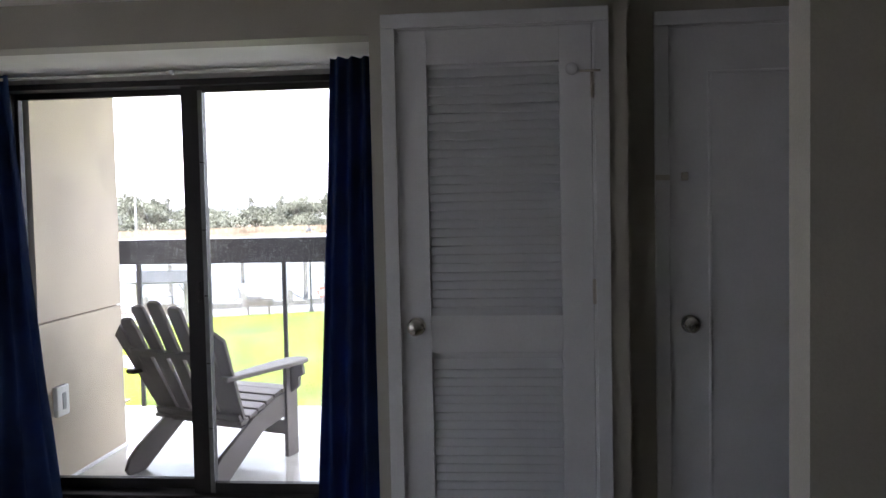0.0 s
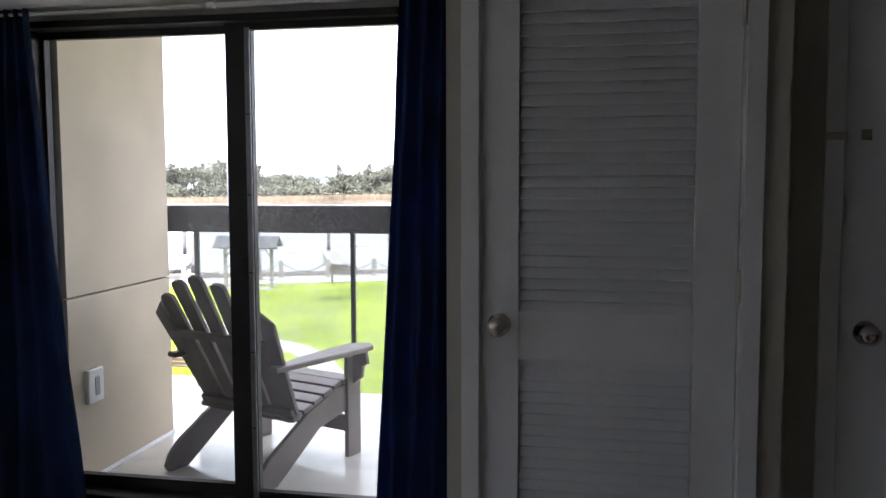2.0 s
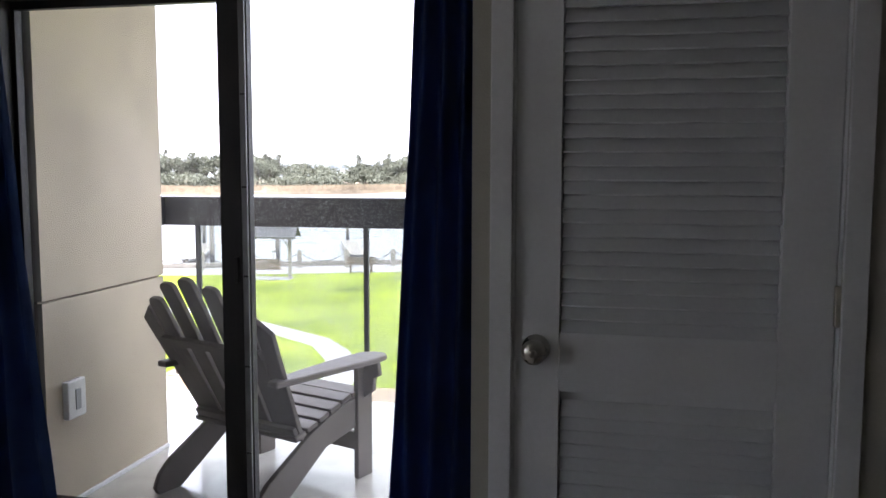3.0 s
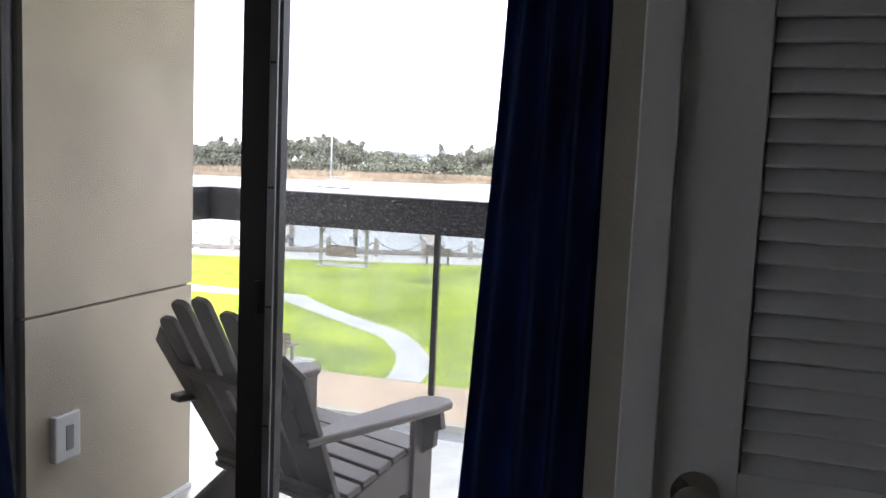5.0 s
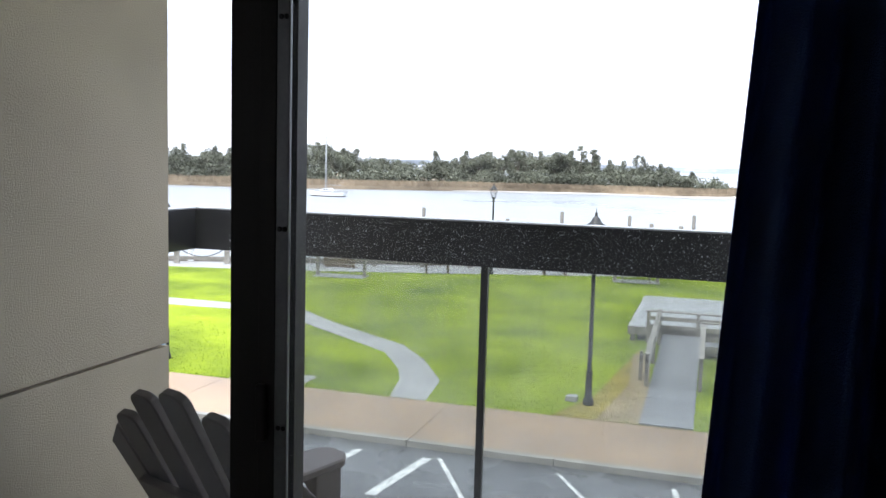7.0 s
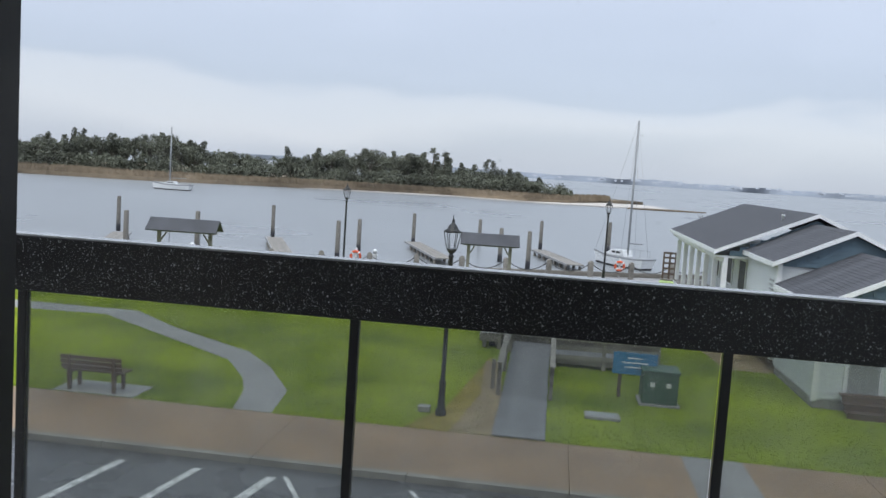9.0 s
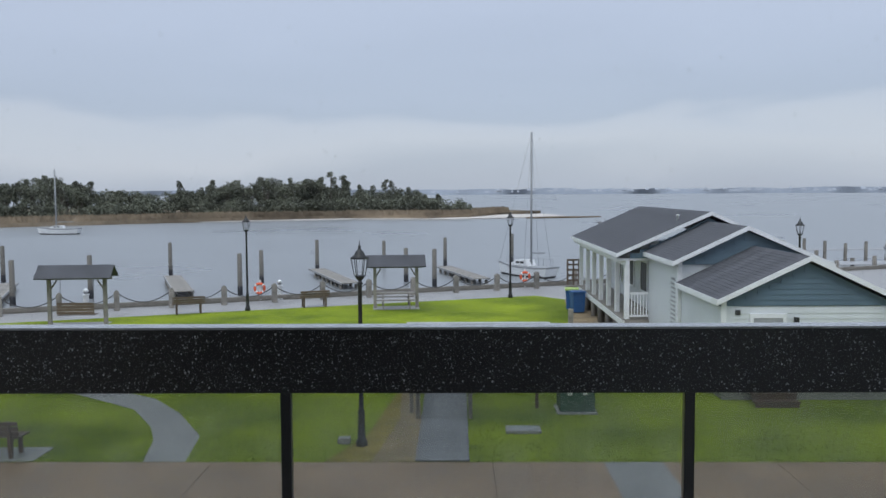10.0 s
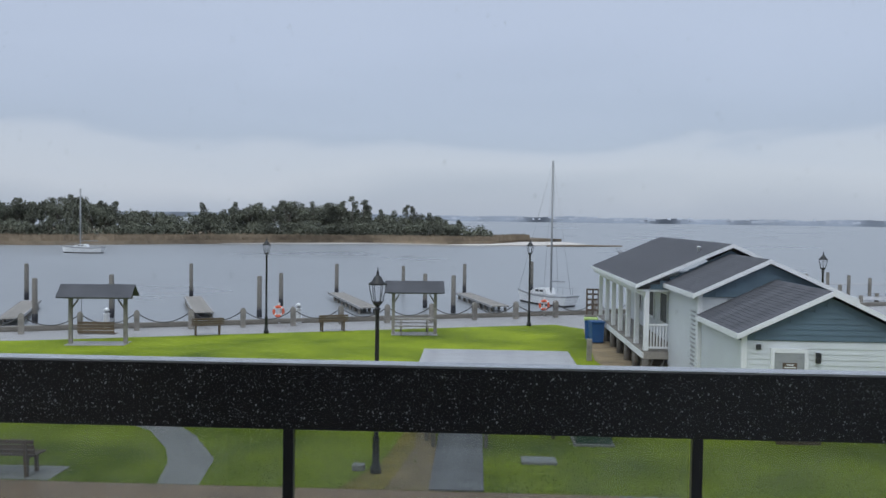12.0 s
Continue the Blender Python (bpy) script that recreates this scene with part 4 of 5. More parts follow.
def piling(x, y, h, r=0.17, label="tall weathered timber mooring pile in the river"):
    s = thing("piling", pose(x, y, WL), label, "piling", "mooring piles")
    part("shaft", lathe([(r * 1.05, -2), (r, h * 0.5), (r * 0.95, h - 0.06), (r * 0.8, h)], 10), PILE, s)
    part("wet_band", lathe([(r * 1.06, -0.4), (r * 1.07, 0.5), (r * 1.01, 0.6)], 10), ANTIF, s)
    return s


for x, y, h in ((-28.5, 53.6, 2.85), (-36.6, 67.8, 2.9), (-25.1, 57.1, 2.9), (-24.8, 72.3, 2.85), (-15.57, 58.9, 2.85), (-15.7, 66.0, 2.6), (-13.1, 76.3, 2.8), (-7.65, 81.8, 2.4), (-4.7, 67.2, 2.65), (-2.4, 63.6, 2.8),
                (-1.85, 81.4, 2.7), (4.6, 84.0, 2.9)):
    piling(x, y, h)


def finger(x0, y0, x1, y1, w, label):
    L = math.hypot(x1 - x0, y1 - y0)
    s = thing("finger_dock", pose(x0, y0, WL, 0, 0, math.degrees(math.atan2(y1 - y0, x1 - x0))), label, "dock", "finger docks")
    part("deck_board", bbox(0, 0.16, -w / 2, w / 2, 0.42, 0.47, 0), TIMBER, s)
    first = s.children[0]
    for i in range(1, int(L / 0.17)):
        again(first, pose(0.17 * i, 0, 0))
    for sy in (-1, 1):
        part("fascia", bbox(0, L, sy * w / 2 - 0.04, sy * w / 2 + 0.04, 0.34, 0.50, 0), CONC, s)
    for i in range(int(L / 1.6)):
        for sy in (-1, 1):
            part("float_pile", lathe([(0.12, -1), (0.12, 0.3)], 8, pose(0.6 + 1.6 * i, sy * (w / 2 - 0.1), 0)), PILE, s)
    return s


for q in ((-18.9, 57.2, -23.3, 68.2), (-8.4, 62.0, -12.8, 74.0), (1.1, 64.9, -2.0, 76.0), (-29.3, 52.0, -33.6, 62.8)):
    finger(*q, 1.3, "narrow floating timber dock with pale edges")


def pedestal(x, y):
    s = thing("dock_pedestal", pose(x, y, G - 0.1), "small white lighthouse-shaped dock power post", "power post", "dock power posts")
    part("body", lathe([(0.2, 0), (0.17, 0.15), (0.14, 0.75), (0.17, 0.78), (0.17, 0.82)], 12), HULL, s)
    part("lantern", lathe([(0.10, 0.82), (0.10, 0.96)], 12), GREYP, s)
    part("cap", lathe([(0.16, 0.96), (0.1, 1.05), (0.02, 1.12)], 12), HULL, s)


for x, y in ((-19.4, 43.3), (-10.45, 47.3), (7.5, 55.0), (-27.5, 40.4)):
    pedestal(x, y)


def life_ring(x, y):
    s = thing("life_ring", pose(x, y, G), "orange life ring on a white post by the river", "life ring", "life rings")
    part("post", bbox(-0.05, 0.05, 0, 0.1, 0, 1.1, 0.01), HULL, s)
    bm = tube([(0.26 * math.cos(2 * math.pi * k / 20), -0.08, 0.65 + 0.26 * math.sin(2 * math.pi * k / 20)) for k in range(21)], 0.075, 8)
    part("ring", bm, ORANGE, s)
    for a in (0.8, 2.4, 3.9, 5.5):
        part("band", lathe([(0.085, -0.04), (0.085, 0.04)], 10, pose(0.26 * math.cos(a), -0.08, 0.65 + 0.26 * math.sin(a), 0, -math.degrees(a), 0)), HULL, s)


life_ring(-11.3, 46.3)
life_ring(3.35, 52.3)


# ---- boats ----
def sailboat(m, length, mast, label, cabin=0.55, step=0.05):
    s = thing("sailing_boat", m, label, "boat", "sailing boats")
    L = length
    rows_ = []
    for i in range(13):
        u = i / 12
        half = 0.155 * L * (math.sin(math.pi * min(1, 0.28 + u * 0.72)) ** 0.7) if u < 1 else 0.01
        half = max(half * (1.0 if u < 0.6 else 1 - ((u - 0.6) / 0.4) ** 2 * 0.95), 0.02)
        sheer = 0.135 * L + 0.05 * L * (u - 0.35) ** 2 * 2.2
        rows_.append((-L / 2 + L * u, half, sheer, 0.07 * L * (u - 0.45)))
    for nm, lo, hi, f0, f1, mt in (("hull", 0.16, 0.84, 0.82, 0.98, HULL), ("rub_rail", 0.84, 1.0, 0.985, 1.0, GREYP), ("boot_stripe", -0.4, 0.16, 0.55, 0.82, ANTIF)):
        bm = bmesh.new()
        ring = []
        for x, w, sh, rake in rows_:
            xl, xh = x - rake * 1.6 * (1 - lo), x - rake * 1.6 * (1 - hi)
            ring.append([bm.verts.new(p) for p in ((xh, -w * f1, sh * hi), (xl, -w * f0, sh * lo), (xl, w * f0, sh * lo), (xh, w * f1, sh * hi))])
        for a, c in zip(ring, ring[1:]):
            for k in range(4):
                bm.faces.new([a[k], a[(k + 1) % 4], c[(k + 1) % 4], c[k]])
        bm.faces.new(ring[0]), bm.faces.new(list(reversed(ring[-1])))
        bmesh.ops.recalc_face_normals(bm, faces=bm.faces)
        part(nm, bm, mt, s)
    d = 0.137 * L
    c = part("cabin", prism([(-0.14 * L, d), (-0.10 * L, d + cabin), (0.10 * L, d + cabin * 0.85), (0.22 * L, d + 0.05)], -0.085 * L, 0.085 * L, 0.03), HULL, s)
    for x in (-0.06, 0.02):
        for sy in (-1, 1):
            part("cabin_window", bbox(x * L, x * L + 0.06 * L, sy * 0.087 * L - 0.012, sy * 0.087 * L + 0.012, d + cabin * 0.4, d + cabin * 0.72, 0.004), DARKIN, c)
    part("mast", tube([(step * L, 0, d), (step * L, 0, d + mast)], 0.085 if mast > 10.3 else 0.13, 8), GREYP, s)
    part("boom", tube([(step * L, 0, d + 1.1), (-0.36 * L, 0, d + 1.15)], 0.06, 6), GREYP, s)
    for p in ((0.48 * L, 0, d + 0.1), (-0.47 * L, 0, d + 0.1), (step * L, 0.14 * L, d), (step * L, -0.14 * L, d)):
        part("stay", tube([p, (step * L, 0, d + mast)], 0.012, 5), GREYP, s)
    for x in (-0.42, -0.25, 0.3, 0.43):
        part("stanchion", tube([(x * L, -0.09 * L, d), (x * L, -0.09 * L, d + 0.6)], 0.02, 5), GREYP, s)
    part("lifeline", tube([(-0.42 * L, -0.09 * L, d + 0.6), (0.43 * L, -0.09 * L, d + 0.6)], 0.012, 5), GREYP, s)
    return s


sailboat(pose(4.85, 71.5, WL, 0, 0, 132), 6.2, 10.9, "white sailing boat with bare mast moored at the dock", step=-0.12)
sailboat(pose(-69.4, 148.0, WL, 0, 0, 183), 7.4, 10.2, "small white sailing boat anchored in mid-river")


# ---- the boathouse ----
house = thing("boathouse", pose(-1.23, 0, G), "white and slate-blue gabled boathouse on piles", "house")


def gable(name, xl, xr, xp, zl, zr, zp, y0, y1, over=0.25):
    """Two roof slopes with their courses of shingles, white rake boards, blue gable boards."""
    for sx, xe, ze in ((-1, xl, zl), (1, xr, zr)):
        r = part("roof_slope", prism([(xe, ze), (xp, zp), (xp, zp - 0.11), (xe, ze - 0.11)], y0, y1), SHINGLE, house)
        L = math.hypot(xp - xe, zp - ze)
        steps = int(L / 0.14)
        ang = math.degrees(math.atan2(zp - ze, xp - xe))
        course = part("shingle_course", bbox(0, 0.155, y0 + 0.01, y1 - 0.01, 0.002, 0.012, 0), SHINGLE, r)
        for k in range(steps):
            m = pose(xe, 0, ze, 0, -ang, 0) @ pose(0.14 * k, 0, 0.004, 0, 2.5, 0)
            if k == 0:
                course.matrix_basis = m
            else:
                again(course, m)
        part("rake_board", prism([(xe, ze + 0.01), (xp, zp + 0.01), (xp, zp - 0.13), (xe, ze - 0.13)], y0 - 0.04, y0 - 0.002), TRIM, house, "white rake board")
    for xe, ze in ((xl, zl), (xr, zr)):
        part("eave_board", bbox(xe - 0.03, xe + 0.03, y0, y1, ze - 0.15, ze + 0.01, 0), TRIM, house)


def lap(x0, x1, z0, z1, y, material, step=0.15, limit=None):
    """Overlapping boards on a wall that faces the street; limit gives the span at a height."""
    for k in range(int((z1 - z0) / step)):
        z = z0 + k * step
        a, c = limit(z + step) if limit else (x0, x1)
        if c - a > 0.1:
            part("siding_board", prism([(y, z), (y - 0.028, z), (y - 0.008, z + step + 0.02), (y, z + step + 0.02)], a, c, 0, "x"), material, house)


def sides(x, y0, y1, z0, z1, material, step=0.15):
    for k in range(int((z1 - z0) / step)):
        z = z0 + k * step
        part("siding_board", prism([(x, z), (x - 0.028, z), (x - 0.008, z + step + 0.02), (x, z + step + 0.02)], y0, y1, 0), material, house)


# heights over the ground: 0 is the lawn
def span(xl, xr, xp, zl, zp):
    def f(z):
        t = min(1, max(0, (z - (zl - 0.2)) / (zp - zl)))
        return xl + 0.15 + (xp - xl) * t, xr - 0.15 - (xr - xp) * t
    return f


XP = 10.0
# near block
gable("near", 7.52, 12.5, XP, 2.80, 2.80, 3.98, 23.75, 28.2)
part("wall", slabs((7.72, 12.4, 24.0, 28.2, 0.25, 2.75)), WHITESIDE, house)
lap(7.72, 12.4, 0.3, 2.55, 24.0, WHITESIDE)
lap(7.6, 12.5, 2.62, 3.85, 23.98, BLUESIDE, 0.15, span(7.52, 12.5, XP, 2.80, 3.98))
sides(7.72, 24.0, 28.2, 0.3, 2.7, WHITESIDE)
part("gable_wall", prism([(7.6, 2.6), (12.5, 2.6), (XP, 3.8)], 23.985, 24.1), BLUESIDE, house)
part("corner_board", bbox(7.68, 7.82, 23.95, 24.05, 0.2, 2.72, 0), TRIM, house)
part("corner_board", bbox(12.28, 12.44, 23.95, 24.05, 0.2, 2.72, 0), TRIM, house)
part("foundation", bbox(7.74, 12.38, 24.02, 28.1, -0.1, 0.26, 0), CONC, house)
dr = part("door", bbox(8.55, 9.35, 23.93, 23.965, 0.3, 2.28, 0.004), GREYP, house, "grey house door with a notice")
part("door_frame", slabs((8.45, 8.55, 23.92, 23.98, 0.3, 2.4), (9.35, 9.45, 23.92, 23.98, 0.3, 2.4), (8.55, 9.35, 23.92, 23.98, 2.281, 2.4)), TRIM, house)
part("notice", bbox(8.77, 9.15, 23.918, 23.929, 1.72, 2.02, 0), BROWNW, dr)
for z, w in ((1.95, 0.10), (1.88, 0.15), (1.81, 0.14), (1.75, 0.06)):
    part("lettering_bar", bbox(8.96 - w, 8.96 + w, 23.912, 23.917, z, z + 0.03, 0), TRIM, dr)
part("wall_lamp", bbox(9.65, 9.77, 23.86, 23.97, 2.02, 2.3, 0.012), BLACKI, house, "black wall lantern")
part("vent", bbox(8.06, 8.2, 23.94, 23.97, 2.36, 2.5, 0.006), DARKIN, house, "dark square vent")
txt = bpy.data.curves.new("house_number", "FONT")
txt.body, txt.size, txt.extrude, txt.space_character = "807", 0.27, 0.01, 1.25
num = new("house_number", txt)
num.parent, num.matrix_basis = house, pose(11.76, 23.955, 1.98, 90, 0, 0)
txt.materials.append(BLACKI)
st = thing("door_steps", pose(7.72, 23.1, G), "brown timber steps by the boathouse", "steps")
for i in range(3):
    part("tread", bbox(-0.6, 0.6, 0.26 * i, 0.26 * i + 0.3, 0.17 * i + 0.12, 0.17 * i + 0.17, 0.006), BROWNW, st)
    part("riser", bbox(-0.58, 0.58, 0.26 * i + 0.02, 0.26 * i + 0.05, 0.17 * i, 0.17 * i + 0.12, 0), BROWNW, st)
# middle block
gable("middle", 7.38, 12.5, 9.75, 3.5, 3.4, 4.62, 28.0, 32.4)
part("wall", slabs((7.62, 12.6, 28.3, 32.5, 0.4, 3.45)), WHITESIDE, house)
part("gable_wall", prism([(7.6, 3.38), (12.35, 3.38), (9.75, 4.46)], 28.24, 28.32), BLUESIDE, house)
lap(7.1, 12.8, 3.4, 4.6, 28.24, BLUESIDE, 0.15, span(7.45, 12.4, 9.75, 3.5, 4.6))
sides(7.62, 28.3, 32.5, 0.5, 3.4, WHITESIDE)
part("corner_board", bbox(7.58, 7.72, 28.22, 28.36, 0.4, 3.45, 0), TRIM, house)
part("louver_vent", bbox(7.60, 7.625, 28.6, 29.1, 0.6, 3.0, 0), TRIM, house)
for k in range(16):
    part("louver", bbox(7.575, 7.60, 28.6, 29.1, 0.65 + 0.145 * k, 0.71 + 0.145 * k, 0), GREYP, house)
# river block with its porch on piles
gable("river", 6.35, 13.2, 9.8, 3.46, 3.46, 4.98, 32.2, 44.6)
part("wall", slabs((8.15, 13.0, 32.6, 44.2, 1.0, 3.3)), WHITESIDE, house)
part("gable_wall", prism([(6.85, 3.26), (12.7, 3.26), (9.8, 4.74)], 32.42, 32.52), BLUESIDE, house)
lap(6.9, 13.0, 3.28, 4.7, 32.42, BLUESIDE, 0.15, span(6.45, 13.1, 9.8, 3.5, 4.95))
sides(8.15, 32.6, 44.2, 1.0, 3.3, WHITESIDE)
part("porch_ceiling", bbox(6.42, 8.15, 32.45, 44.3, 3.18, 3.26, 0), TRIM, house)
part("porch_beam", bbox(6.73, 6.87, 32.4, 44.3, 2.98, 3.18, 0), TRIM, house)
for k in range(55):
    if k == 0:
        pb = part("porch_plank", bbox(6.65, 8.15, 0, 0.215, 0.95, 1.0, 0), TIMBER, house)
        pb.matrix_basis = pose(0, 32.4, 0)
    else:
        again(pb, pose(0, 32.4 + 0.22 * k, 0))
part("porch_joist", bbox(6.63, 6.7, 32.4, 44.5, 0.72, 0.95, 0), TRIM, house)
part("porch_front_joist", bbox(6.7, 8.15, 32.36, 32.42, 0.7, 0.96, 0), TIMBER, house)
for y in (32.5, 34.4, 36.3, 38.2, 40.1, 42.0, 44.2):
    part("porch_post", bbox(6.7, 6.88, y - 0.09, y + 0.09, 1.0, 2.98, 0.01), TRIM, house)
    for x in (6.8, 9.3, 12.2):
        part("pile", lathe([(0.15, -0.2), (0.14, 0.94)], 9, pose(x, y, 0)), PILE, house)
part("door", bbox(8.0, 8.14, 33.0, 33.9, 1.0, 3.0, 0.004), DARKIN, house, "dark porch doorway")
for y in (35.0, 37.6, 40.4):
    w_ = part("window", bbox(8.09, 8.115, y, y + 1.2, 1.7, 2.85, 0), DARKIN, house)
    part("window_frame", slabs((8.07, 8.12, y - 0.08, y, 1.62, 2.93), (8.07, 8.12, y + 1.2, y + 1.28, 1.62, 2.93), (8.07, 8.12, y, y + 1.2, 2.85, 2.93), (8.07, 8.12, y, y + 1.2, 1.62, 1.7)), TRIM, w_)
for z in (1.08, 1.92):
    part("porch_rail", bbox(6.88, 8.15, 32.44, 32.50, z, z + 0.07, 0), TRIM, house)
for k in range(11):
    part("baluster", bbox(6.95 + 0.11 * k, 6.99 + 0.11 * k, 32.45, 32.49, 1.15, 1.92, 0), TRIM, house)
part("roof_vent", lathe([(0.05, 4.4), (0.05, 4.78), (0.07, 4.79), (0.07, 4.84)], 10, pose(9.0, 33.9, 0)), HULL, house, "white roof vent pipe")
# solid dark block in place of the shade beneath the river block
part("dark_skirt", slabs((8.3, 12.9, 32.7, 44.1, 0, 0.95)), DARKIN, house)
for z in (1.15, 1.42, 1.69, 1.96, 2.2):
    part("end_board", bbox(6.12, 6.72, 44.60, 44.64, z, z + 0.09, 0), BROWNW, house)
for x in (6.10, 6.40, 6.68):
    part("end_post", bbox(x, x + 0.08, 44.5, 44.59, 0.9, 2.3, 0), BROWNW, house)
part("end_platform", bbox(6.05, 6.64, 44.2, 44.75, 0.85, 0.95, 0), TIMBER, house)
# cross bracing under the porch
for k in range(4):
    part("porch_brace", tube([(6.85 + 0.42 * k, 32.55, 0.05), (7.1 + 0.42 * k, 32.55, 0.72)], 0.045, 6), PILE, house)
part("porch_sill", bbox(6.75, 8.15, 32.5, 32.6, 0.30, 0.40, 0), TIMBER, house)


def bin_(x, y, lid, lean):
    s = thing("wheelie_bin", pose(x, y, G, 0, 0, lean), "blue plastic wheeled bin with a lid", "bin", "bins by the boathouse")
    part("body", prism([(-0.26, 0.05), (0.26, 0.05), (0.31, 0.95), (-0.31, 0.95)], -0.3, 0.3, 0.02), BLUEP, s)
    part("lid", bbox(-0.34, 0.34, -0.36, 0.34, 0.955, 1.05, 0.03), lid, s)
    for sx in (-0.24, 0.24):
        part("wheel", lathe([(0.1, -0.03), (0.11, 0), (0.1, 0.03)], 14, pose(sx, 0.28, 0.11, 0, 90, 0)), BLACKI, s)


bin_(4.95, 41.2, BLUEP, 10)
bin_(4.85, 42.4, LIMEP, -6)
stub = thing("timber_stub", pose(3.95, 36.0, G), "short weathered timber post by the house", "post")
part("post", bbox(-0.1, 0.1, -0.1, 0.1, 0, 0.9, 0.015), TIMBER, stub)

# shrub behind the boathouse roof
bush = thing("palmetto", pose(8.6, 53.0, G), "bare spiky shrub behind the boathouse roof", "shrub")
rng = np.random.default_rng(8)
part("trunk", tube([(0, 0, 0), (0.05, 0, 1.4), (0, 0, 3.2)], [0.16, 0.12, 0.08], 8), BARK, bush)
for i in range(120):
    a, el, L = rng.uniform(0, 6.28), rng.uniform(0.1, 1.4), rng.uniform(0.9, 1.9)
    d = Vector((math.cos(a) * math.cos(el), math.sin(a) * math.cos(el), math.sin(el)))
    part("frond", tube([Vector((0, 0, 2.6)), Vector((0, 0, 2.6)) + d * L * 0.6, Vector((0, 0, 2.5)) + d * L], [0.014, 0.018, 0.004], 5), BARK, bush)

# ---- far dock and moored work boat beyond the house ----
pier = thing("pier", pose(28, 66, WL, 0, 0, 6), "long grey timber pier with pilings", "pier", kind="structure")
planks(pier, -6, 40, 0, 3.0, 1.3, width=0.3)
for x in range(-6, 40, 3):
    for y in (0, 3.0):
        part("pile", lathe([(0.17, -2), (0.16, random.uniform(1.5, 2.2))], 8, pose(x, y, 0)), PILE, pier)
pier2 = thing("pier", pose(30, 82, WL, 0, 0, 4), "long grey timber pier with pilings", "pier", kind="structure")
planks(pier2, -6, 40, 0, 2.4, 1.3, width=0.3)
for x in range(-6, 40, 2):
    part("pile", lathe([(0.17, -2), (0.16, random.uniform(1.6, 2.5))], 8, pose(x, 0, 0)), PILE, pier2)
wb_ = sailboat(pose(39.5, 76.0, WL, 0, 0, 100), 9.5, 6.0, "white work boat with a cabin moored at the pier", 2.2)

# ---- far side of the river ----
rng = np.random.default_rng(21)
shore = [(-420, 150), (-250, 158), (-150, 168), (-94, 180), (-70, 200), (-50, 214), (-28, 226), (-8, 222), (3, 232), (14, 262), (26, 275), (10, 300), (-30, 330), (-200, 380), (-420, 380)]
structure("marsh", sheet(shore, WL + 0.9, 1.5), MARSH, "brown winter marsh along the far bank", "marsh")
mv, mf = [], []
for i in range(16000):
    t = rng.random()
    x = -200 + 215 * t
    y0 = np.interp(x, [-200, -150, -94, -70, -50, -28, -8, 3, 15], [163, 168, 180, 200, 214, 226, 222, 232, 262])
    y = y0 + 0.6 + rng.random() ** 2 * 30
    h, w, a = rng.uniform(0.5, 1.5), rng.uniform(0.3, 0.9), rng.uniform(-0.5, 0.5)
    k = len(mv)
    mv += [(x - w, y - a * w, WL + 0.85), (x + w, y + a * w, WL + 0.85), (x + w * rng.uniform(-0.8, 0.8), y, WL + 0.9 + h)]
    mf.append((k, k + 1, k + 2))
data = bpy.data.meshes.new("marsh_grass")
data.from_pydata(mv, [], mf)
data.materials.append(MARSH)
tagged(new("marsh_grass", data), "tall brown marsh grass on the far bank", "marsh grass", kind="stuff")
structure("sand_spit", sheet([(-62, 205), (-45, 212), (-26, 222), (-6, 217), (12, 224), (30, 238), (26, 262), (12, 258), (-2, 234), (-30, 228)], WL + 0.22, 0.6), SAND, "pale sand spit at the marsh edge", "sand")
structure("sand_bar", sheet([(17, 222), (30, 226), (38, 232), (30, 234), (18, 228)], WL + 0.3, 0.6), MARSH, "low dark sandbar in the river", "sandbar")
for x, w in ((-92, 3.5), (-72, 6), (-62, 5)):
    structure("sand_patch", sheet([(x - w, 203 + 0.9 * (x + 70) * 0.9 - 1), (x + w, 203 + 0.9 * (x + 70) * 0.9 + 2), (x + w, 209 + 0.8 * (x + 70)), (x - w, 206 + 0.8 * (x + 70))], WL + 0.2, 0.5), SAND, "pale sand patch at the marsh edge", "sand")


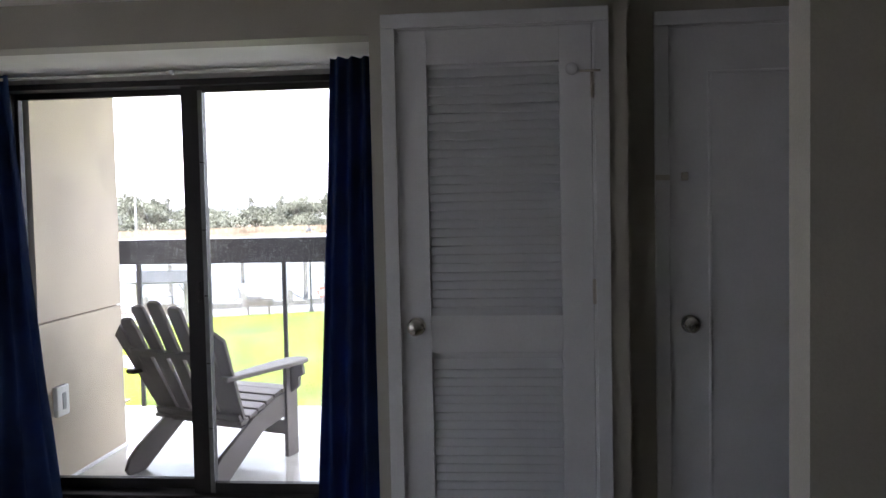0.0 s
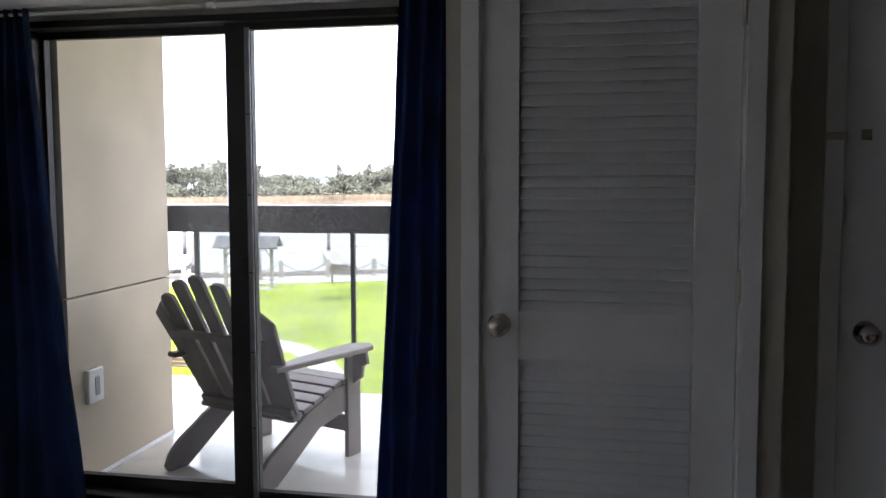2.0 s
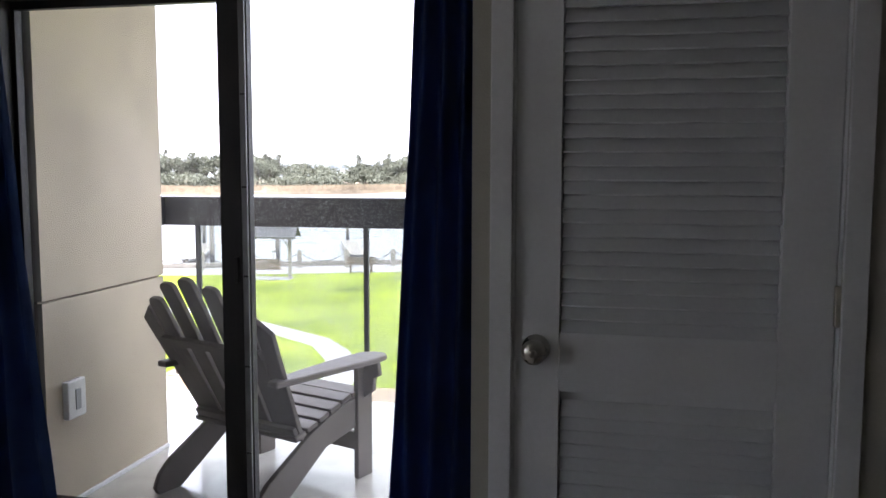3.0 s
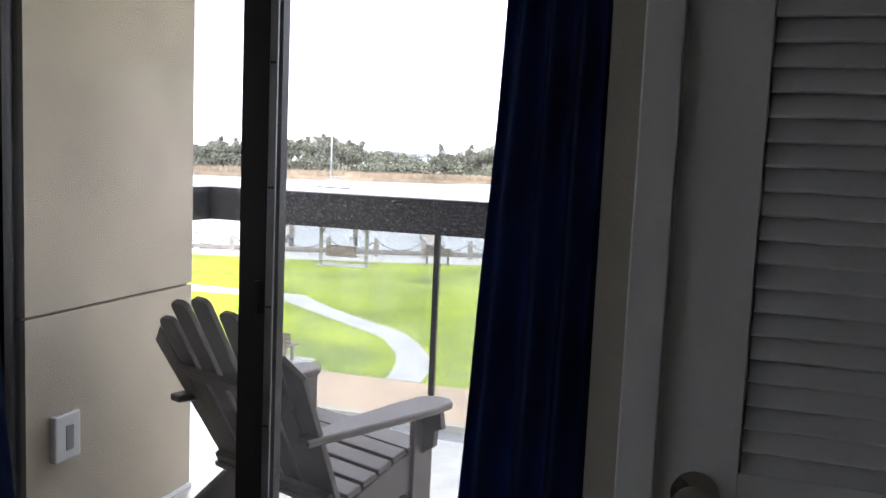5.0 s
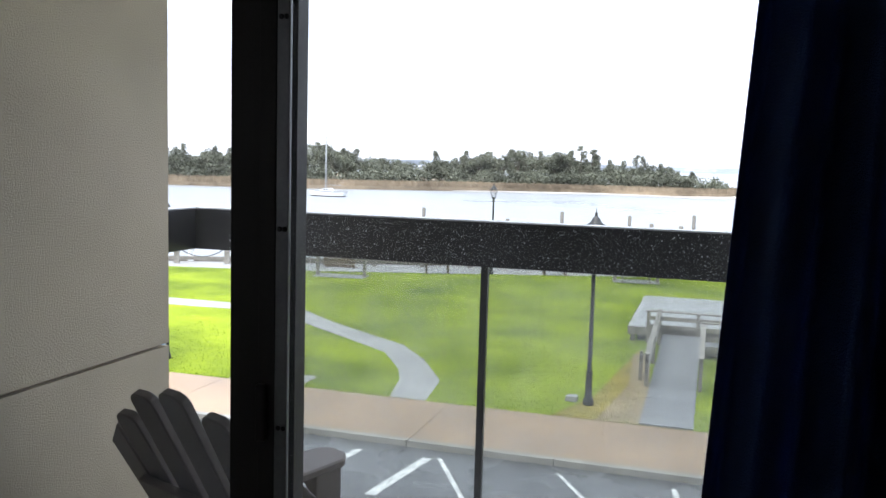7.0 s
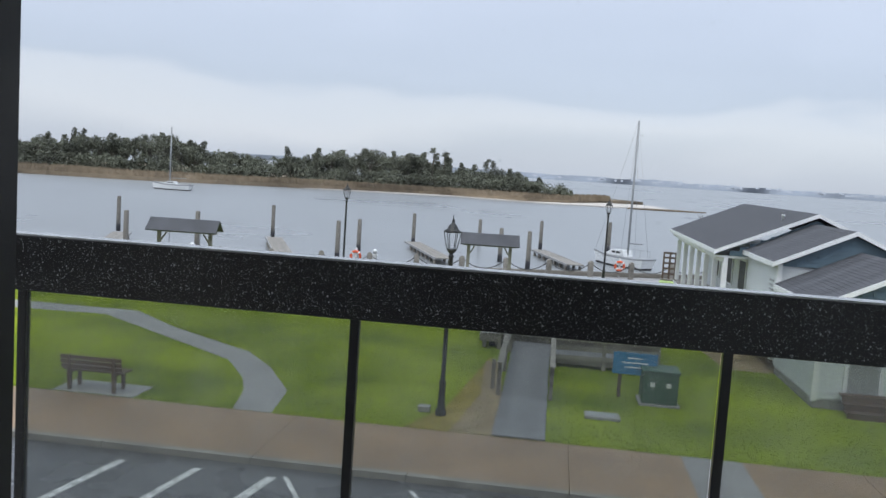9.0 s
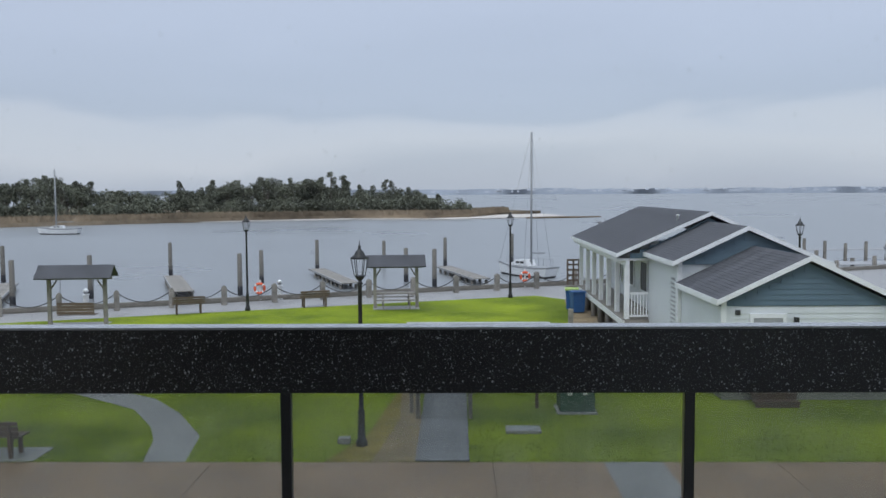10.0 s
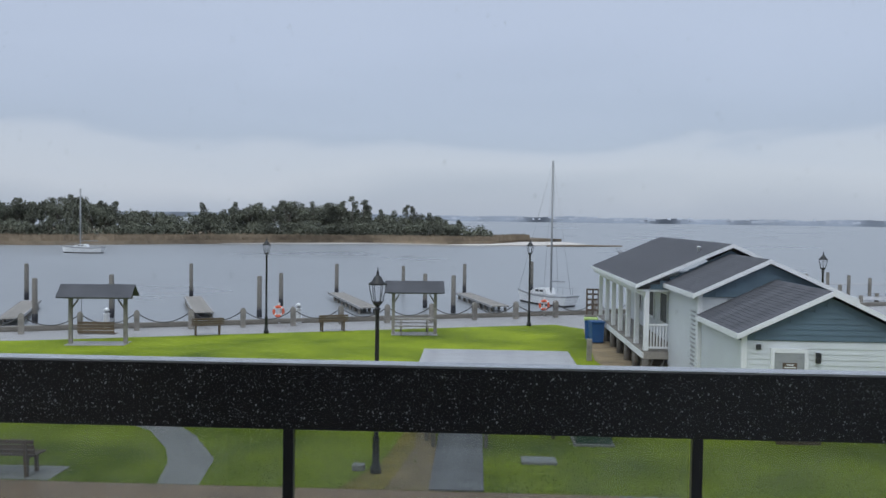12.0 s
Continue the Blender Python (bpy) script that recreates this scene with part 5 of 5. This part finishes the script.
def woods():
    """A belt of trees: tapered trunks, limbs and crowns of many leaf tufts."""
    lv, lf, tv, tf = [], [], [], []

    def stick(p, q, r0, r1):
        k = len(tv)
        for c, r in ((p, r0), (q, r1)):
            for j in range(5):
                a = 2 * math.pi * j / 5
                tv.append((c[0] + r * math.cos(a), c[1] + r * math.sin(a), c[2]))
        for j in range(5):
            tf.append((k + j, k + (j + 1) % 5, k + 5 + (j + 1) % 5, k + 5 + j))

    def tufts(c, rx, rz, n_, s):
        d = rng.normal(size=(n_, 3))
        d /= np.linalg.norm(d, axis=1)[:, None]
        d *= rng.random((n_, 1)) ** 0.35
        for v in d:
            p = np.array(c) + v * np.array((rx, rx, rz))
            u, w = rng.normal(size=3), rng.normal(size=3)
            u *= s * rng.uniform(0.6, 1.3) / np.linalg.norm(u)
            w *= s * rng.uniform(0.4, 0.9) / np.linalg.norm(w)
            k = len(lv)
            lv.extend([tuple(p - u), tuple(p + w), tuple(p + u), tuple(p - w * 0.8)])
            lf.append((k, k + 1, k + 2, k + 3))

    z = WL + 0.8
    for i in range(300):
        x = -330 + 325 * rng.random() ** 0.62
        front = np.interp(x, [-330, -150, -94, -60, -28, -5], [185, 192, 204, 232, 243, 246])
        y = front + rng.random() ** 1.5 * 45
        edge = min(1.0, max(0.35, (-3 - x) / 14))
        h = (rng.uniform(8.0, 11.6) * (0.78 + 0.22 * math.sin(x * 0.11 + 1.0))) * edge
        stick((x, y, z), (x + rng.uniform(-0.5, 0.5), y, z + h * 0.7), 0.22, 0.08)
        for k in range(6):
            a, rr = rng.uniform(0, 6.28), rng.uniform(0.6, 2.4)
            c = (x + rr * math.cos(a), y + rr * math.sin(a), z + h * rng.uniform(0.38, 0.92))
            stick((x, y, z + h * 0.4), c, 0.09, 0.03)
            tufts(c, rng.uniform(1.0, 2.0), rng.uniform(0.7, 1.3), 95, 0.34)
    for i in range(520):
        x = -300 + 302 * rng.random() ** 0.6
        front = np.interp(x, [-330, -150, -94, -60, -28, 2], [183, 188, 198, 226, 238, 242])
        tufts((x, front + rng.random() * 6, z + rng.uniform(0.6, 3.6)), rng.uniform(1.5, 3.2), rng.uniform(0.9, 1.9), 95, 0.36)
    for i in range(40):
        x = -290 + 284 * rng.random() ** 0.6
        y = np.interp(x, [-330, -150, -94, -60, -28, -5], [188, 196, 207, 235, 246, 249]) + rng.random() * 20
        h = rng.uniform(7.5, 10.6) * min(1.0, max(0.5, (-2 - x) / 16))
        stick((x, y, z), (x, y, z + h), 0.2, 0.04)
        for k in range(7):
            f = 0.45 + 0.55 * k / 6
            tufts((x + rng.uniform(-0.5, 0.5), y, z + h * f), 2.0 * (1.2 - f) + 0.35, 0.7, 60, 0.32)
    for x, y, h in ((-36.5, 244, 11.6), (-33.5, 246, 10.6), (-39.5, 246, 10.2), (-44, 245, 9.6), (-62, 240, 9.4), (-100, 210, 9.6), (-113, 206, 9.4)):
        stick((x, y, z), (x + 0.4, y, z + h), 0.28, 0.06)
        for k in range(9):
            f, a = 0.5 + 0.5 * k / 8, rng.uniform(0, 6.28)
            rr = 2.2 * (1.15 - f)
            c = (x + 0.4 * f + rr * math.cos(a), y + rr * math.sin(a), z + h * f)
            stick((x + 0.4 * f, y, z + h * f - 0.3), c, 0.07, 0.03)
            tufts(c, 1.1, 0.38, 40, 0.36)
    for nm, vs, fs, mt, lb in (("crowns", lv, lf, LEAF, "dark evergreen crowns of the far woods"), ("trunks", tv, tf, BARK, "grey trunks and limbs of the far woods")):
        data_ = bpy.data.meshes.new(nm)
        data_.from_pydata(vs, [], fs)
        data_.materials.append(mt)
        yield nm, data_, lb


far = thing("far_woods", pose(0, 0, 0), "dark evergreen woods on the far bank", "woods", kind="stuff")
for nm, data_, lb in woods():
    o = new(nm, data_)
    o.parent = far
    tagged(o, lb, kind="stuff")

# shore on the horizon, its haze painted as pale blue-grey
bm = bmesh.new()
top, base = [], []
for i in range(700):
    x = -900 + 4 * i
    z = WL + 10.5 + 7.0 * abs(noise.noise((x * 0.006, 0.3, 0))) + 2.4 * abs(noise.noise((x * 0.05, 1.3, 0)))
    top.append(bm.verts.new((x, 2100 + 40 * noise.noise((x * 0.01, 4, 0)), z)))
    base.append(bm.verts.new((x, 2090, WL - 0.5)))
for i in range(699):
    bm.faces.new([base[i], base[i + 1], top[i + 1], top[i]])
structure("backdrop", bm, HAZE, "low far shore on the horizon, haze painted in")
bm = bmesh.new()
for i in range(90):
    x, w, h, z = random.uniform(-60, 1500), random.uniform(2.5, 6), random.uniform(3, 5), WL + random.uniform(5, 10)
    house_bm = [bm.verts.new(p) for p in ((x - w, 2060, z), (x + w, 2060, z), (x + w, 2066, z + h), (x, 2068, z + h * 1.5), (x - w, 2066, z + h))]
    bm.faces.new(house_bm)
tagged(part("far_houses", bm, HAZEW, None, "houses along the far shore, paled by painted haze"), category="houses", kind="stuff")
